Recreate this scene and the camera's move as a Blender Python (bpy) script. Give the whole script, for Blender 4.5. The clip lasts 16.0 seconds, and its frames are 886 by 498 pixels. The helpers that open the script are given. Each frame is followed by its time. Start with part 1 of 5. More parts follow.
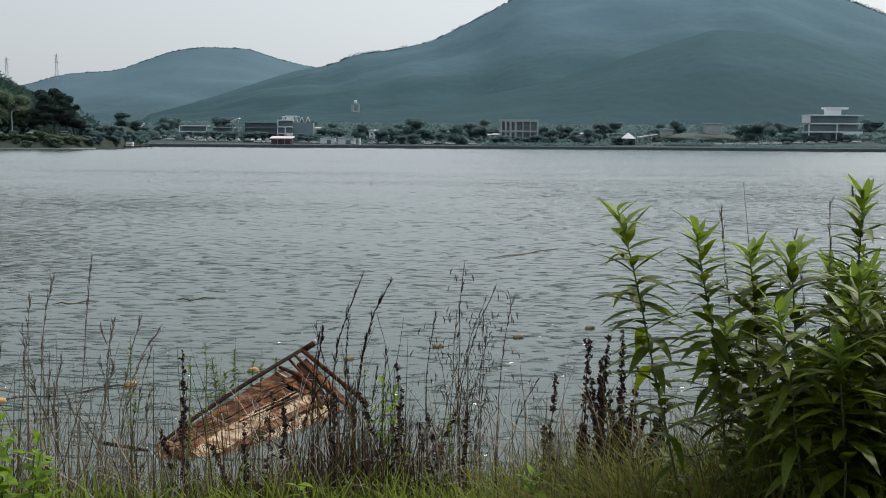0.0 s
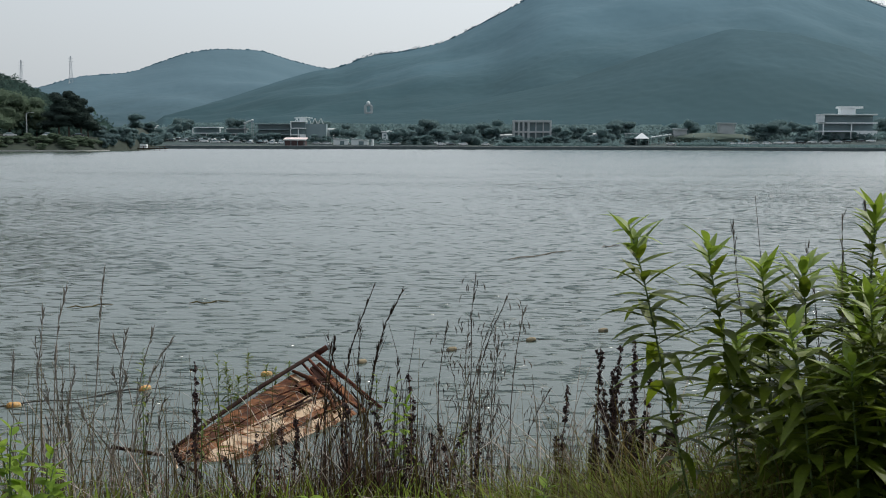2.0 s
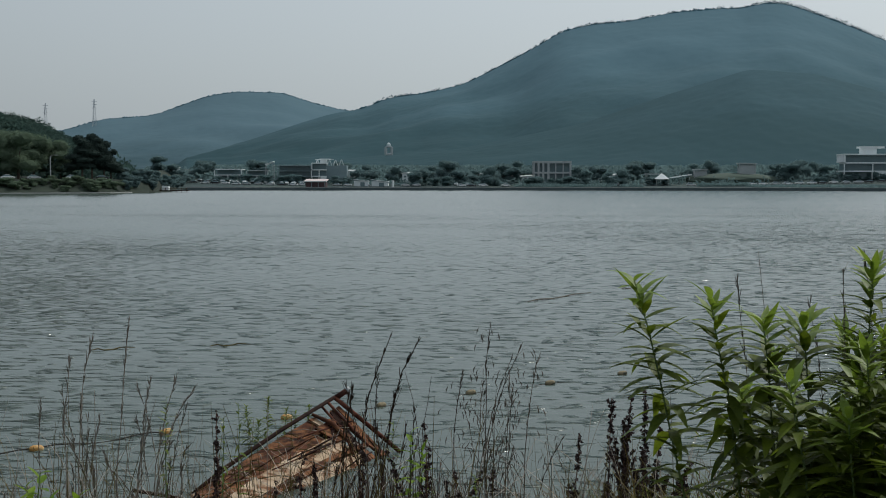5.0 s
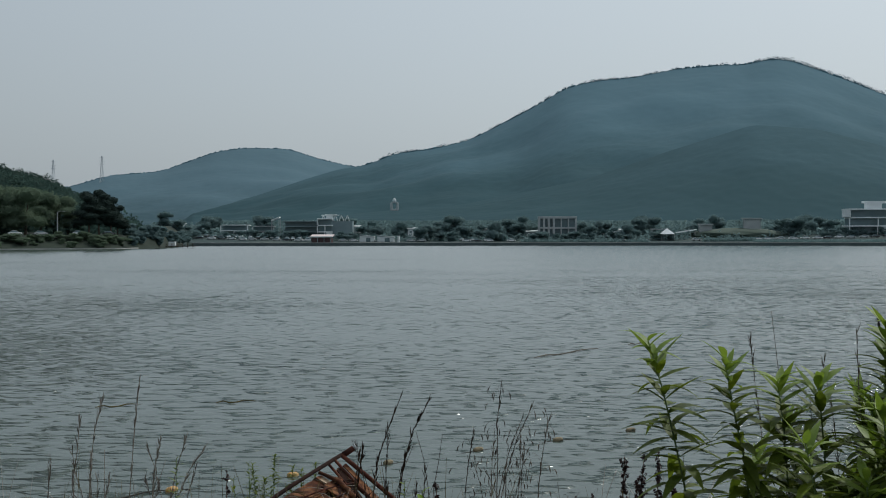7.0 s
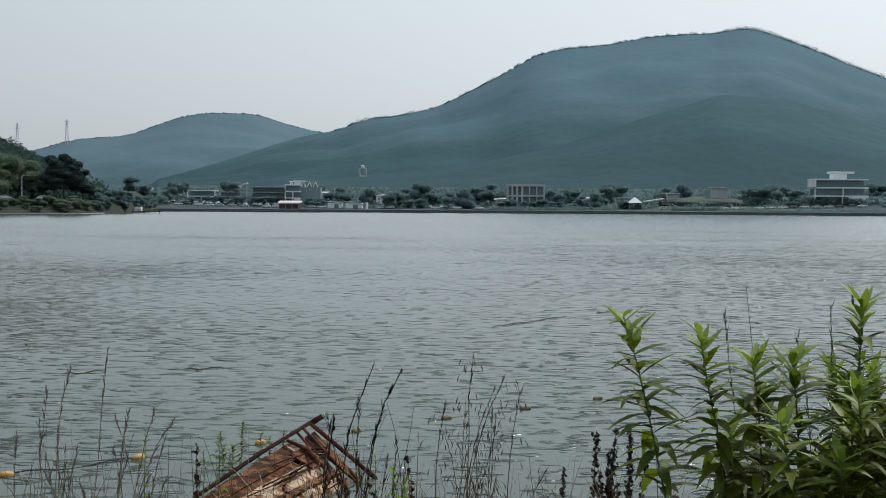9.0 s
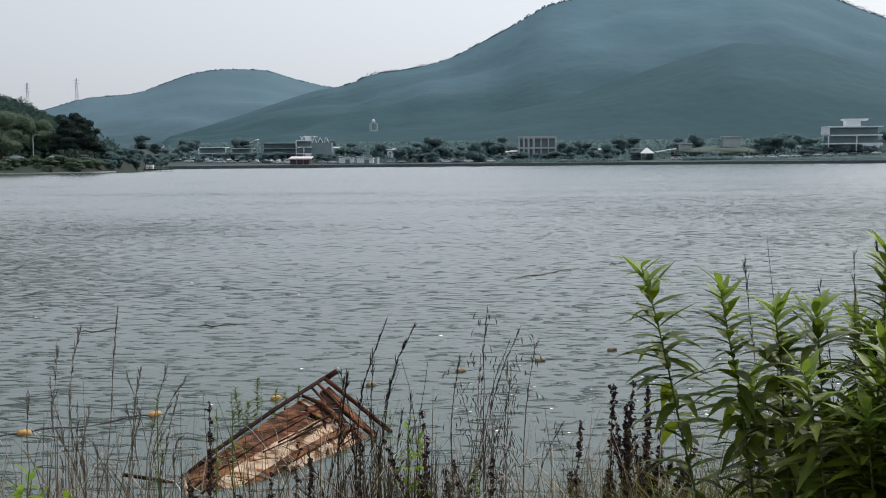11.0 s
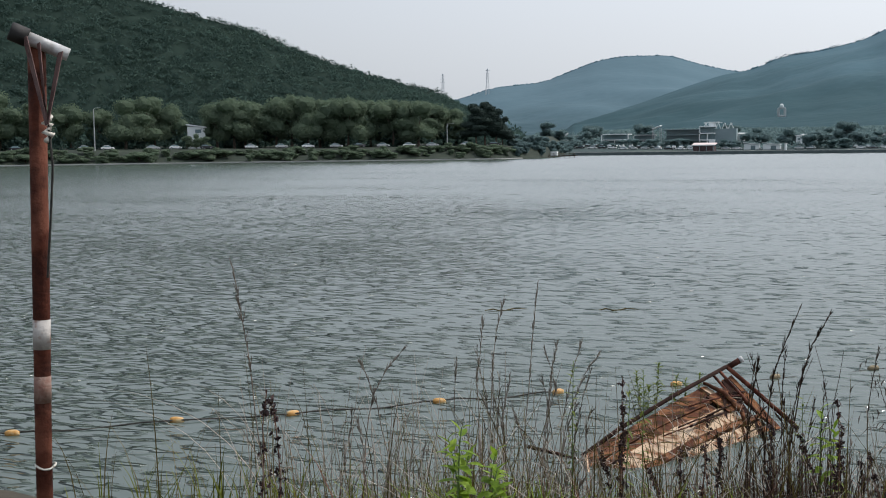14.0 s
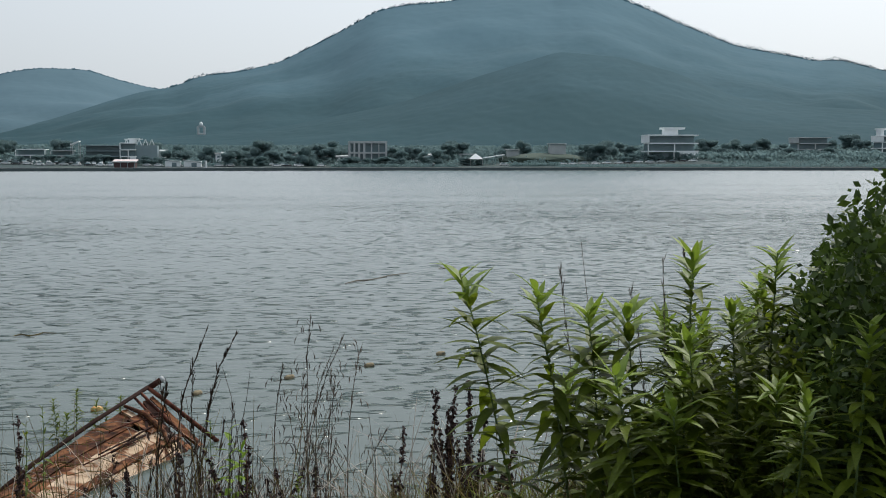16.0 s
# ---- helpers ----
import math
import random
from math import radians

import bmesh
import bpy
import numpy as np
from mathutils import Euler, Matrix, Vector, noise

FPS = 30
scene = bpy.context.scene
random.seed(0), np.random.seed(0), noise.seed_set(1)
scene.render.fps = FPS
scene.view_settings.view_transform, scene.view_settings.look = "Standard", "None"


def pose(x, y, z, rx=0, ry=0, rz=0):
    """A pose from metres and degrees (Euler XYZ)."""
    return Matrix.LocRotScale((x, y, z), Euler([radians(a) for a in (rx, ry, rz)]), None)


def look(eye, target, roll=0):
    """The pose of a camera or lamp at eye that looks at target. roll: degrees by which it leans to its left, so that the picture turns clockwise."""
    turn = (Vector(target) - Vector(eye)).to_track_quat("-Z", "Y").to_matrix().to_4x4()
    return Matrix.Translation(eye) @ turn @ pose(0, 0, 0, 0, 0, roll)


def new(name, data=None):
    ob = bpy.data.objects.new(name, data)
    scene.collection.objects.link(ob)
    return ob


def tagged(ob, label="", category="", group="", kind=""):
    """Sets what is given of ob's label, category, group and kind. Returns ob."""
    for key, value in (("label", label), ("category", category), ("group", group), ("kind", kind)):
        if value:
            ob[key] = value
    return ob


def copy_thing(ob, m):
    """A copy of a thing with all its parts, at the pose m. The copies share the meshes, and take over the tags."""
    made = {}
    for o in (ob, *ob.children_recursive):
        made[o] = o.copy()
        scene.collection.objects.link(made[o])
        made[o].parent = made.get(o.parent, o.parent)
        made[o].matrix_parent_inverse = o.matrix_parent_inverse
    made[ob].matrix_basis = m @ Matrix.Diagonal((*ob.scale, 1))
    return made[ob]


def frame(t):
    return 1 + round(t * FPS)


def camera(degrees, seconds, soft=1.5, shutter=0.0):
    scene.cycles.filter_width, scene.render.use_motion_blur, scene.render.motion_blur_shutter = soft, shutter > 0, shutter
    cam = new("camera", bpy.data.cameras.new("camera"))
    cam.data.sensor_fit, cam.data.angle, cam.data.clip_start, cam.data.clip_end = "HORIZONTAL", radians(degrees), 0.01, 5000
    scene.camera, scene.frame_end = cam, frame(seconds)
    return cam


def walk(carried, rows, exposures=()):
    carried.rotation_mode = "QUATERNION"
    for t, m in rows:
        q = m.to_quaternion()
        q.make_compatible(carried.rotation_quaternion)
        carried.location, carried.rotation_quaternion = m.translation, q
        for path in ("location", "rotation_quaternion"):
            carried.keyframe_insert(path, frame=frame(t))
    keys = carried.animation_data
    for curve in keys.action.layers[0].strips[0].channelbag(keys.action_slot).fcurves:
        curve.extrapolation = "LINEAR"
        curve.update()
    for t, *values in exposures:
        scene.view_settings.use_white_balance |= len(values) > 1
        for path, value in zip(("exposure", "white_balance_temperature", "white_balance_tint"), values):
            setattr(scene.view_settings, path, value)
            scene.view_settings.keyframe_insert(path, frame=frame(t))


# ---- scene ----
cam = camera(41.41, 16.0, soft=1.0)
# seconds, x, y, z, yaw, pitch, lean
PATH = [
    (0, 0.000, 0.000, 3.494, 0.02, -5.26, 0.41),
    (0.5, -0.005, 0.006, 3.497, 0.07, -5.34, 0.28),
    (1, 0.000, 0.009, 3.500, 0.13, -5.41, 0.16),
    (1.5, 0.005, 0.009, 3.514, 0.33, -5.43, 0.23),
    (2, 0.007, 0.004, 3.535, 0.67, -5.23, 0.20),
    (2.5, 0.010, -0.008, 3.548, 1.02, -4.86, 0.13),
    (3, 0.011, -0.031, 3.546, 1.39, -4.46, 0.04),
    (5.3, 0.033, -0.140, 3.596, 1.73, -2.77, -0.02),
    (5.5, 0.030, -0.151, 3.598, 1.74, -2.39, -0.17),
    (6, 0.030, -0.164, 3.591, 1.78, -1.62, -0.18),
    (6.5, 0.027, -0.147, 3.592, 1.90, -1.02, -0.22),
    (7, 0.009, -0.133, 3.605, 1.94, -0.54, -0.05),
    (7.5, -0.015, -0.114, 3.613, 2.09, -0.43, 0.00),
    (8, -0.021, -0.095, 3.603, 1.95, -0.77, 0.01),
    (8.5, -0.025, -0.083, 3.619, 1.71, -1.46, 0.24),
    (9, -0.012, -0.093, 3.625, 0.38, -2.14, 0.36),
    (11.3, -0.014, -0.003, 3.611, 1.33, -4.48, -0.85),
    (11.5, -0.037, -0.001, 3.594, 2.21, -4.49, -0.73),
    (12, -0.040, 0.024, 3.588, 6.91, -4.61, -1.38),
    (12.5, -0.042, -0.074, 3.599, 11.43, -4.95, -1.64),
    (13, -0.047, -0.094, 3.594, 14.07, -4.92, -1.13),
    (13.5, -0.052, -0.126, 3.603, 16.95, -4.85, -0.58),
    (14, -0.047, -0.172, 3.607, 20.40, -4.86, -0.65),
    (14.2, -0.055, -0.160, 3.618, 20.50, -4.97, -0.35),
    (14.5, -0.023, -0.133, 3.621, 8.90, -5.23, 0.82),
    (15, 0.002, -0.088, 3.624, -2.61, -5.32, 1.12),
    (15.5, 0.010, -0.049, 3.622, -5.43, -4.82, 0.50),
    (16, 0.020, -0.001, 3.622, -7.29, -4.21, -0.04),
]
EXPOSURES = [(0, 0.0, 6400, 10), (3, -0.06, 6350, 10), (5.3, -0.55, 6200, 6), (7, -0.56, 6120, 6), (8, -0.30, 6170, 8), (9, -0.12, 6280, 8), (11.3, 0.09, 6320, 13), (14, 0.14, 6320, 13), (16, 0.03, 6300, 10)]
walk(cam, [(t, pose(x, y, z, 90 + pitch, 0, yaw) @ pose(0, 0, 0, 0, 0, lean)) for t, x, y, z, yaw, pitch, lean in PATH], EXPOSURES)

# ---- light: a hazy summer sky and a soft sun ahead and to the right ----
SUN_AZ, SUN_EL = 48.0, 52.0          # degrees from +y towards +x, and above the horizon
world = bpy.data.worlds.new("sky")
scene.world = world
world.use_nodes = True
wn, wl = world.node_tree.nodes, world.node_tree.links
wn.clear()
sky = wn.new("ShaderNodeTexSky")
sky.sky_type = "NISHITA"
sky.sun_disc = False
sky.sun_elevation, sky.sun_rotation = radians(SUN_EL), radians(SUN_AZ)
sky.air_density, sky.dust_density, sky.ozone_density = 1.0, 6.0, 1.0
haze = wn.new("ShaderNodeMix")
haze.data_type = "RGBA"
haze.inputs[0].default_value = 0.62
bg = wn.new("ShaderNodeBackground")
bg.inputs[1].default_value = 0.10
wo = wn.new("ShaderNodeOutputWorld")
# the cloud veil is brighter towards the sun
way = wn.new("ShaderNodeTexCoord")
near_sun = wn.new("ShaderNodeVectorMath")
near_sun.operation = "DOT_PRODUCT"
sa, se = radians(SUN_AZ), radians(SUN_EL)
near_sun.inputs[1].default_value = (math.sin(sa) * math.cos(se), math.cos(sa) * math.cos(se), math.sin(se))
wl.new(way.outputs["Generated"], near_sun.inputs[0])
glow = wn.new("ShaderNodeMapRange")
glow.inputs[1].default_value, glow.inputs[2].default_value = 0.1, 0.9
glow.inputs[3].default_value, glow.inputs[4].default_value = 0.82, 1.5
wl.new(near_sun.outputs["Value"], glow.inputs[0])
veil = wn.new("ShaderNodeMix")
veil.data_type, veil.blend_type = "RGBA", "MULTIPLY"
veil.inputs[0].default_value = 1.0
veil.inputs[6].default_value = (8.4, 9.0, 9.4, 1)
wl.new(glow.outputs[0], veil.inputs[7])
wl.new(veil.outputs[2], haze.inputs[7])
wl.new(sky.outputs[0], haze.inputs[6])
wl.new(haze.outputs[2], bg.inputs[0])
wl.new(bg.outputs[0], wo.inputs[0])

sun = new("sun", bpy.data.lights.new("sun", "SUN"))
sun.data.energy, sun.data.angle, sun.data.color = 2.4, radians(2.0), (1.0, 0.95, 0.87)
a, e = radians(SUN_AZ), radians(SUN_EL)
sun.matrix_world = look((math.sin(a) * math.cos(e) * 50, math.cos(a) * math.cos(e) * 50, math.sin(e) * 50), (0, 0, 0))

# ---- materials ----


def material(name, low, high, scale=4.0, rough=0.7, bump=0.2, fine=30.0, metal=0.0, stain=None, stain_scale=1.0, vary="", through_light=0.0, stretch=(1, 1, 1), spec=0.4, deep=0.02):
    """Two colours mixed by coarse and fine noise, with relief; stain: a third colour in patches; vary: 'island' or 'object' for a tone of its own per piece."""
    m = bpy.data.materials.new(name)
    m.use_nodes = True
    n, l = m.node_tree.nodes, m.node_tree.links
    p = n["Principled BSDF"]
    co = n.new("ShaderNodeTexCoord")
    mp = n.new("ShaderNodeMapping")
    mp.inputs["Scale"].default_value = stretch
    l.new(co.outputs["Object"], mp.inputs["Vector"])
    n1 = n.new("ShaderNodeTexNoise")
    n1.inputs["Scale"].default_value, n1.inputs["Detail"].default_value = scale, 6
    n2 = n.new("ShaderNodeTexNoise")
    n2.inputs["Scale"].default_value, n2.inputs["Detail"].default_value = fine, 3
    l.new(mp.outputs[0], n1.inputs["Vector"])
    l.new(mp.outputs[0], n2.inputs["Vector"])
    add = n.new("ShaderNodeMath")
    add.operation = "MULTIPLY_ADD"
    add.inputs[1].default_value = 0.4
    l.new(n2.outputs["Fac"], add.inputs[0])
    l.new(n1.outputs["Fac"], add.inputs[2])
    value = add.outputs[0]
    if vary:
        src = n.new("ShaderNodeNewGeometry" if vary == "island" else "ShaderNodeObjectInfo")
        more = n.new("ShaderNodeMath")
        more.operation = "MULTIPLY_ADD"
        more.inputs[1].default_value = 0.7
        l.new(src.outputs["Random Per Island" if vary == "island" else "Random"], more.inputs[0])
        l.new(value, more.inputs[2])
        value = more.outputs[0]
    ramp = n.new("ShaderNodeValToRGB")
    lo, hi = (0.5, 1.0) if not vary else (0.55, 1.55)
    rng = n.new("ShaderNodeMapRange")
    rng.inputs[1].default_value, rng.inputs[2].default_value = lo, hi
    l.new(value, rng.inputs[0])
    ramp.color_ramp.elements[0].color = (*low, 1)
    ramp.color_ramp.elements[1].color = (*high, 1)
    l.new(rng.outputs[0], ramp.inputs[0])
    colour = ramp.outputs[0]
    if stain:
        n3 = n.new("ShaderNodeTexNoise")
        n3.inputs["Scale"].default_value, n3.inputs["Detail"].default_value = stain_scale, 8
        l.new(mp.outputs[0], n3.inputs["Vector"])
        edge = n.new("ShaderNodeMapRange")
        edge.inputs[1].default_value, edge.inputs[2].default_value = 0.48, 0.6
        l.new(n3.outputs["Fac"], edge.inputs[0])
        mix = n.new("ShaderNodeMix")
        mix.data_type = "RGBA"
        l.new(edge.outputs[0], mix.inputs[0])
        l.new(colour, mix.inputs[6])
        mix.inputs[7].default_value = (*stain, 1)
        colour = mix.outputs[2]
    l.new(colour, p.inputs["Base Color"])
    p.inputs["Roughness"].default_value, p.inputs["Metallic"].default_value = rough, metal
    p.inputs["Specular IOR Level"].default_value = spec
    if bump:
        b = n.new("ShaderNodeBump")
        b.inputs["Strength"].default_value, b.inputs["Distance"].default_value = bump, deep
        l.new(add.outputs[0], b.inputs["Height"])
        l.new(b.outputs[0], p.inputs["Normal"])
    if through_light:
        tr = n.new("ShaderNodeBsdfTranslucent")
        l.new(colour, tr.inputs["Color"])
        mx = n.new("ShaderNodeMixShader")
        mx.inputs[0].default_value = through_light
        l.new(p.outputs[0], mx.inputs[1])
        l.new(tr.outputs[0], mx.inputs[2])
        l.new(mx.outputs[0], n["Material Output"].inputs["Surface"])
    return m


def water_material():
    m = bpy.data.materials.new("lake_water")
    m.use_nodes = True
    n, l = m.node_tree.nodes, m.node_tree.links
    p = n["Principled BSDF"]
    p.inputs["Base Color"].default_value = (0.074, 0.097, 0.086, 1)
    p.inputs["Roughness"].default_value = 0.14
    p.inputs["IOR"].default_value = 1.33
    co = n.new("ShaderNodeTexCoord")

    def waves(scale, stretch, turn, detail, rough=0.5):
        mp = n.new("ShaderNodeMapping")
        mp.inputs["Scale"].default_value = (stretch, 1, 1)
        mp.inputs["Rotation"].default_value = (0, 0, radians(turn))
        t = n.new("ShaderNodeTexNoise")
        t.inputs["Scale"].default_value, t.inputs["Detail"].default_value, t.inputs["Roughness"].default_value = scale, detail, rough
        l.new(co.outputs["Object"], mp.inputs[0])
        l.new(mp.outputs[0], t.inputs["Vector"])
        return t.outputs["Fac"]

    def math_node(kind, a, b, c=None):
        t = n.new("ShaderNodeMath")
        t.operation = kind
        for k, q in enumerate((a, b, c)):
            if q is None:
                continue
            if isinstance(q, (int, float)):
                t.inputs[k].default_value = q
            else:
                l.new(q, t.inputs[k])
        return t.outputs[0]

    def ramp(source, a, b, c, d):
        t = n.new("ShaderNodeMapRange")
        for k, q in enumerate((a, b, c, d)):
            t.inputs[k + 1].default_value = q
        l.new(source, t.inputs[0])
        return t.outputs[0]

    sep = n.new("ShaderNodeSeparateXYZ")
    l.new(co.outputs["Object"], sep.inputs[0])
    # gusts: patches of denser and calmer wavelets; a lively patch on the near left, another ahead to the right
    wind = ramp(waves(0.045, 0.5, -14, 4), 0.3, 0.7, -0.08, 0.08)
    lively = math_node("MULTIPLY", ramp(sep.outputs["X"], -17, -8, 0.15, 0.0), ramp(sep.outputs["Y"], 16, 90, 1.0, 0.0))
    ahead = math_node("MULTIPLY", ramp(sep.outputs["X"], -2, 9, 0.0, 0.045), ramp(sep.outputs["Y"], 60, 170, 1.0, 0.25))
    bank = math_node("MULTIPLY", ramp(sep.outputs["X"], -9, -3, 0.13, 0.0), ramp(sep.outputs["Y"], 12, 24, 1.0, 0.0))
    # wavelets thin out with distance, set to fit the camera's view
    view_fade = ramp(sep.outputs["Y"], 50, 330, 0.0, -0.16)
    dense = math_node("ADD", math_node("ADD", wind, lively), math_node("ADD", math_node("ADD", ahead, bank), view_fade))

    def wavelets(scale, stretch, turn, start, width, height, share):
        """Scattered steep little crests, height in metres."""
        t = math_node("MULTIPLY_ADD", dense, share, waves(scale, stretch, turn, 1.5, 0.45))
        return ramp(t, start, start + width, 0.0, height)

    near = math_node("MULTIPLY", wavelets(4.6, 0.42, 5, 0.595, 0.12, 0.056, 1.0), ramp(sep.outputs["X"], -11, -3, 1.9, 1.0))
    # coarser crests are faded out close by, to fit the camera's view
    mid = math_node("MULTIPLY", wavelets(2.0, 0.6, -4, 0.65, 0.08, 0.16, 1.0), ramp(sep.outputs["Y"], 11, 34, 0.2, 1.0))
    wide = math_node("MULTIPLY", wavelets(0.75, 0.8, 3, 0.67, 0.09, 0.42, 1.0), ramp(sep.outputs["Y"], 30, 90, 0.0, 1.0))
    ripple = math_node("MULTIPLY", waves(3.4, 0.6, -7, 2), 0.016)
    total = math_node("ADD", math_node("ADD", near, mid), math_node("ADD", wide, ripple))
    # the mean wave face is tilted towards the camera so it mirrors sky, not hills
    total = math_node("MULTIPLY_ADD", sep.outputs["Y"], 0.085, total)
    b = n.new("ShaderNodeBump")
    b.inputs["Strength"].default_value, b.inputs["Distance"].default_value = 1.0, 1.0
    l.new(total, b.inputs["Height"])
    l.new(b.outputs[0], p.inputs["Normal"])
    return m


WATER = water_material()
SOIL = material("bank_soil", (0.020, 0.017, 0.011), (0.062, 0.052, 0.033), 3, 0.95, 0.6, 40)
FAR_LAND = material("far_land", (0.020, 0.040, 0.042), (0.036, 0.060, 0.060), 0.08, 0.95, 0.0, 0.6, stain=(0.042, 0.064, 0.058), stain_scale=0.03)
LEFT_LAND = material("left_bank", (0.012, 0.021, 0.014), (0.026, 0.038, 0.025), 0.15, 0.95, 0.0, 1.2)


def hazed_woods(name, dark, pale, z0, z1):
    """Wood colour with haze put into it: dark low on the slope, paler and bluer with height, broken up by noise."""
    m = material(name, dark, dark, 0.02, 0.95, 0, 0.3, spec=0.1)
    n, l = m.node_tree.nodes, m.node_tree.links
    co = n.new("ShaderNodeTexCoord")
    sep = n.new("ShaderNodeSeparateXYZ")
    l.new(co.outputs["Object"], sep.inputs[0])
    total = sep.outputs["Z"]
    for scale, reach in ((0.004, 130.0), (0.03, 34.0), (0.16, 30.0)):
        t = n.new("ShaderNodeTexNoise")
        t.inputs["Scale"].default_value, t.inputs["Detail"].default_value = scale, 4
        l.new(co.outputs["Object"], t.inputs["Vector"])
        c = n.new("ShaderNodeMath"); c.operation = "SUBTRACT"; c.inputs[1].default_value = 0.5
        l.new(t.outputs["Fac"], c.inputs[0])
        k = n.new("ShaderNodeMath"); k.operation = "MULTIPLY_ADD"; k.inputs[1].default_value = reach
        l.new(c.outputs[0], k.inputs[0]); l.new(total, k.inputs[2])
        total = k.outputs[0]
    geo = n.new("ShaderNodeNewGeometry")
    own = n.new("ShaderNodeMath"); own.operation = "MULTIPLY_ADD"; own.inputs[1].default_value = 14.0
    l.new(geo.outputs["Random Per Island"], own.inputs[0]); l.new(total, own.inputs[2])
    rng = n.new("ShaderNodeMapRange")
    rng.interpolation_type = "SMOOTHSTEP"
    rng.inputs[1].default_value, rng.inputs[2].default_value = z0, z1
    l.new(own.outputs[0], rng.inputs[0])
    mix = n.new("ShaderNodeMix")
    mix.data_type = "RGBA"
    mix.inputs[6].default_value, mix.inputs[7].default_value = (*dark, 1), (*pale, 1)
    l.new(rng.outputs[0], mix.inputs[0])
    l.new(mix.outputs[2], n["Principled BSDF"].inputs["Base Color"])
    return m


# the blue-grey haze over the hills is put into these colours
WOOD_FAR = hazed_woods("far_hill_woods", (0.040, 0.075, 0.090), (0.084, 0.141, 0.172), 5, 120)
WOOD_MAIN = hazed_woods("main_hill_woods", (0.026, 0.062, 0.073), (0.079, 0.145, 0.180), 12, 178)
WOOD_FRONT = hazed_woods("foothill_woods", (0.026, 0.062, 0.073), (0.077, 0.141, 0.174), 18, 190)
# headland woods and willows: raised darks and strong translucency imitate haze
WOOD_LEFT = material("hazed_headland_woods", (0.044, 0.079, 0.071), (0.070, 0.114, 0.094), 0.05, 0.95, 0, 0.4, vary="island", spec=0.1, through_light=0.7)
LEAF_WILLOW = material("willow_leaves", (0.120, 0.172, 0.120), (0.168, 0.220, 0.146), 0.2, 0.8, 0, 2.0, vary="island", spec=0.1, through_light=0.6)
LEAF_PINE = material("pine_needles", (0.026, 0.042, 0.038), (0.040, 0.060, 0.050), 0.3, 0.85, 0, 2.0, vary="island", spec=0.1, through_light=0.25)
# far shore haze is mixed into this blue-grey leaf colour and its translucency
LEAF_FAR = material("hazed_shore_leaves", (0.140, 0.215, 0.225), (0.172, 0.248, 0.245), 0.2, 0.85, 0, 2.0, vary="island", spec=0.1, through_light=0.65)
BARK = material("bark", (0.05, 0.04, 0.03), (0.12, 0.10, 0.08), 3, 0.95, 0.5, 20)
CONCRETE = material("concrete", (0.28, 0.29, 0.28), (0.42, 0.42, 0.40), 0.4, 0.9, 0.1, 6)
STONE_WALL = material("quay_stone", (0.065, 0.088, 0.094), (0.11, 0.138, 0.144), 0.5, 0.95, 0.2, 4)
WHITE_PAINT = material("white_render", (0.66, 0.70, 0.71), (0.78, 0.81, 0.81), 0.3, 0.8, 0.05, 5)
GREY_PAINT = material("grey_render", (0.34, 0.37, 0.38), (0.46, 0.49, 0.49), 0.3, 0.8, 0.05, 5)
# dark cladding and glass lightened and blued in base colour to imitate haze
HAZED_CLADDING = material("hazed_dark_cladding", (0.19, 0.255, 0.275), (0.23, 0.295, 0.31), 0.3, 0.7, 0.05, 5)
HAZED_GLASS = material("hazed_window_glass", (0.095, 0.155, 0.172), (0.135, 0.20, 0.215), 0.3, 0.3, 0, 5, spec=0.6)
CAR_WHITE = material("white_car_paint", (0.70, 0.71, 0.72), (0.80, 0.80, 0.80), 1, 0.25, 0, 10, spec=0.6)
CAR_SILVER = material("silver_car_paint", (0.40, 0.42, 0.43), (0.50, 0.51, 0.52), 1, 0.3, 0, 10, spec=0.6)
CAR_DARK = material("dark_car_paint", (0.02, 0.022, 0.026), (0.05, 0.05, 0.055), 1, 0.25, 0, 10, spec=0.6)
TYRE = material("tyre_rubber", (0.015, 0.015, 0.015), (0.03, 0.03, 0.03), 5, 0.9, 0.1, 30)
STEEL = material("galvanised_steel", (0.35, 0.37, 0.38), (0.48, 0.50, 0.50), 3, 0.45, 0.05, 30, metal=0.7)
# steel colour paled so the distant pylons look faint, as through haze
PYLON_STEEL = material("hazed_pylon_steel", (0.40, 0.43, 0.45), (0.52, 0.54, 0.56), 0.3, 0.8, 0, 3, spec=0.2)
RUST = material("rusty_iron", (0.024, 0.009, 0.007), (0.098, 0.028, 0.015), 9, 0.88, 0.5, 70, stain=(0.13, 0.048, 0.030), stain_scale=6, spec=0.15)
PALE_BAND = material("peeling_grey_paint", (0.34, 0.32, 0.30), (0.50, 0.48, 0.45), 12, 0.8, 0.3, 80, stain=(0.20, 0.09, 0.05), stain_scale=14)
PVC = material("weathered_pipe", (0.42, 0.44, 0.45), (0.60, 0.61, 0.61), 8, 0.5, 0.1, 60, stain=(0.30, 0.30, 0.29), stain_scale=12)
PIPE_MOUTH_BLACK = material("black_pipe_mouth", (0.008, 0.008, 0.008), (0.022, 0.022, 0.022), 10, 0.7, 0.1, 60)
STRAP = material("faded_strap", (0.09, 0.05, 0.048), (0.19, 0.12, 0.11), 20, 0.9, 0.3, 120)
CORD = material("pale_cord", (0.45, 0.43, 0.38), (0.62, 0.60, 0.54), 30, 0.9, 0.3, 150)
ROPE = material("wet_dark_rope", (0.018, 0.018, 0.016), (0.05, 0.048, 0.04), 30, 0.8, 0.5, 200)
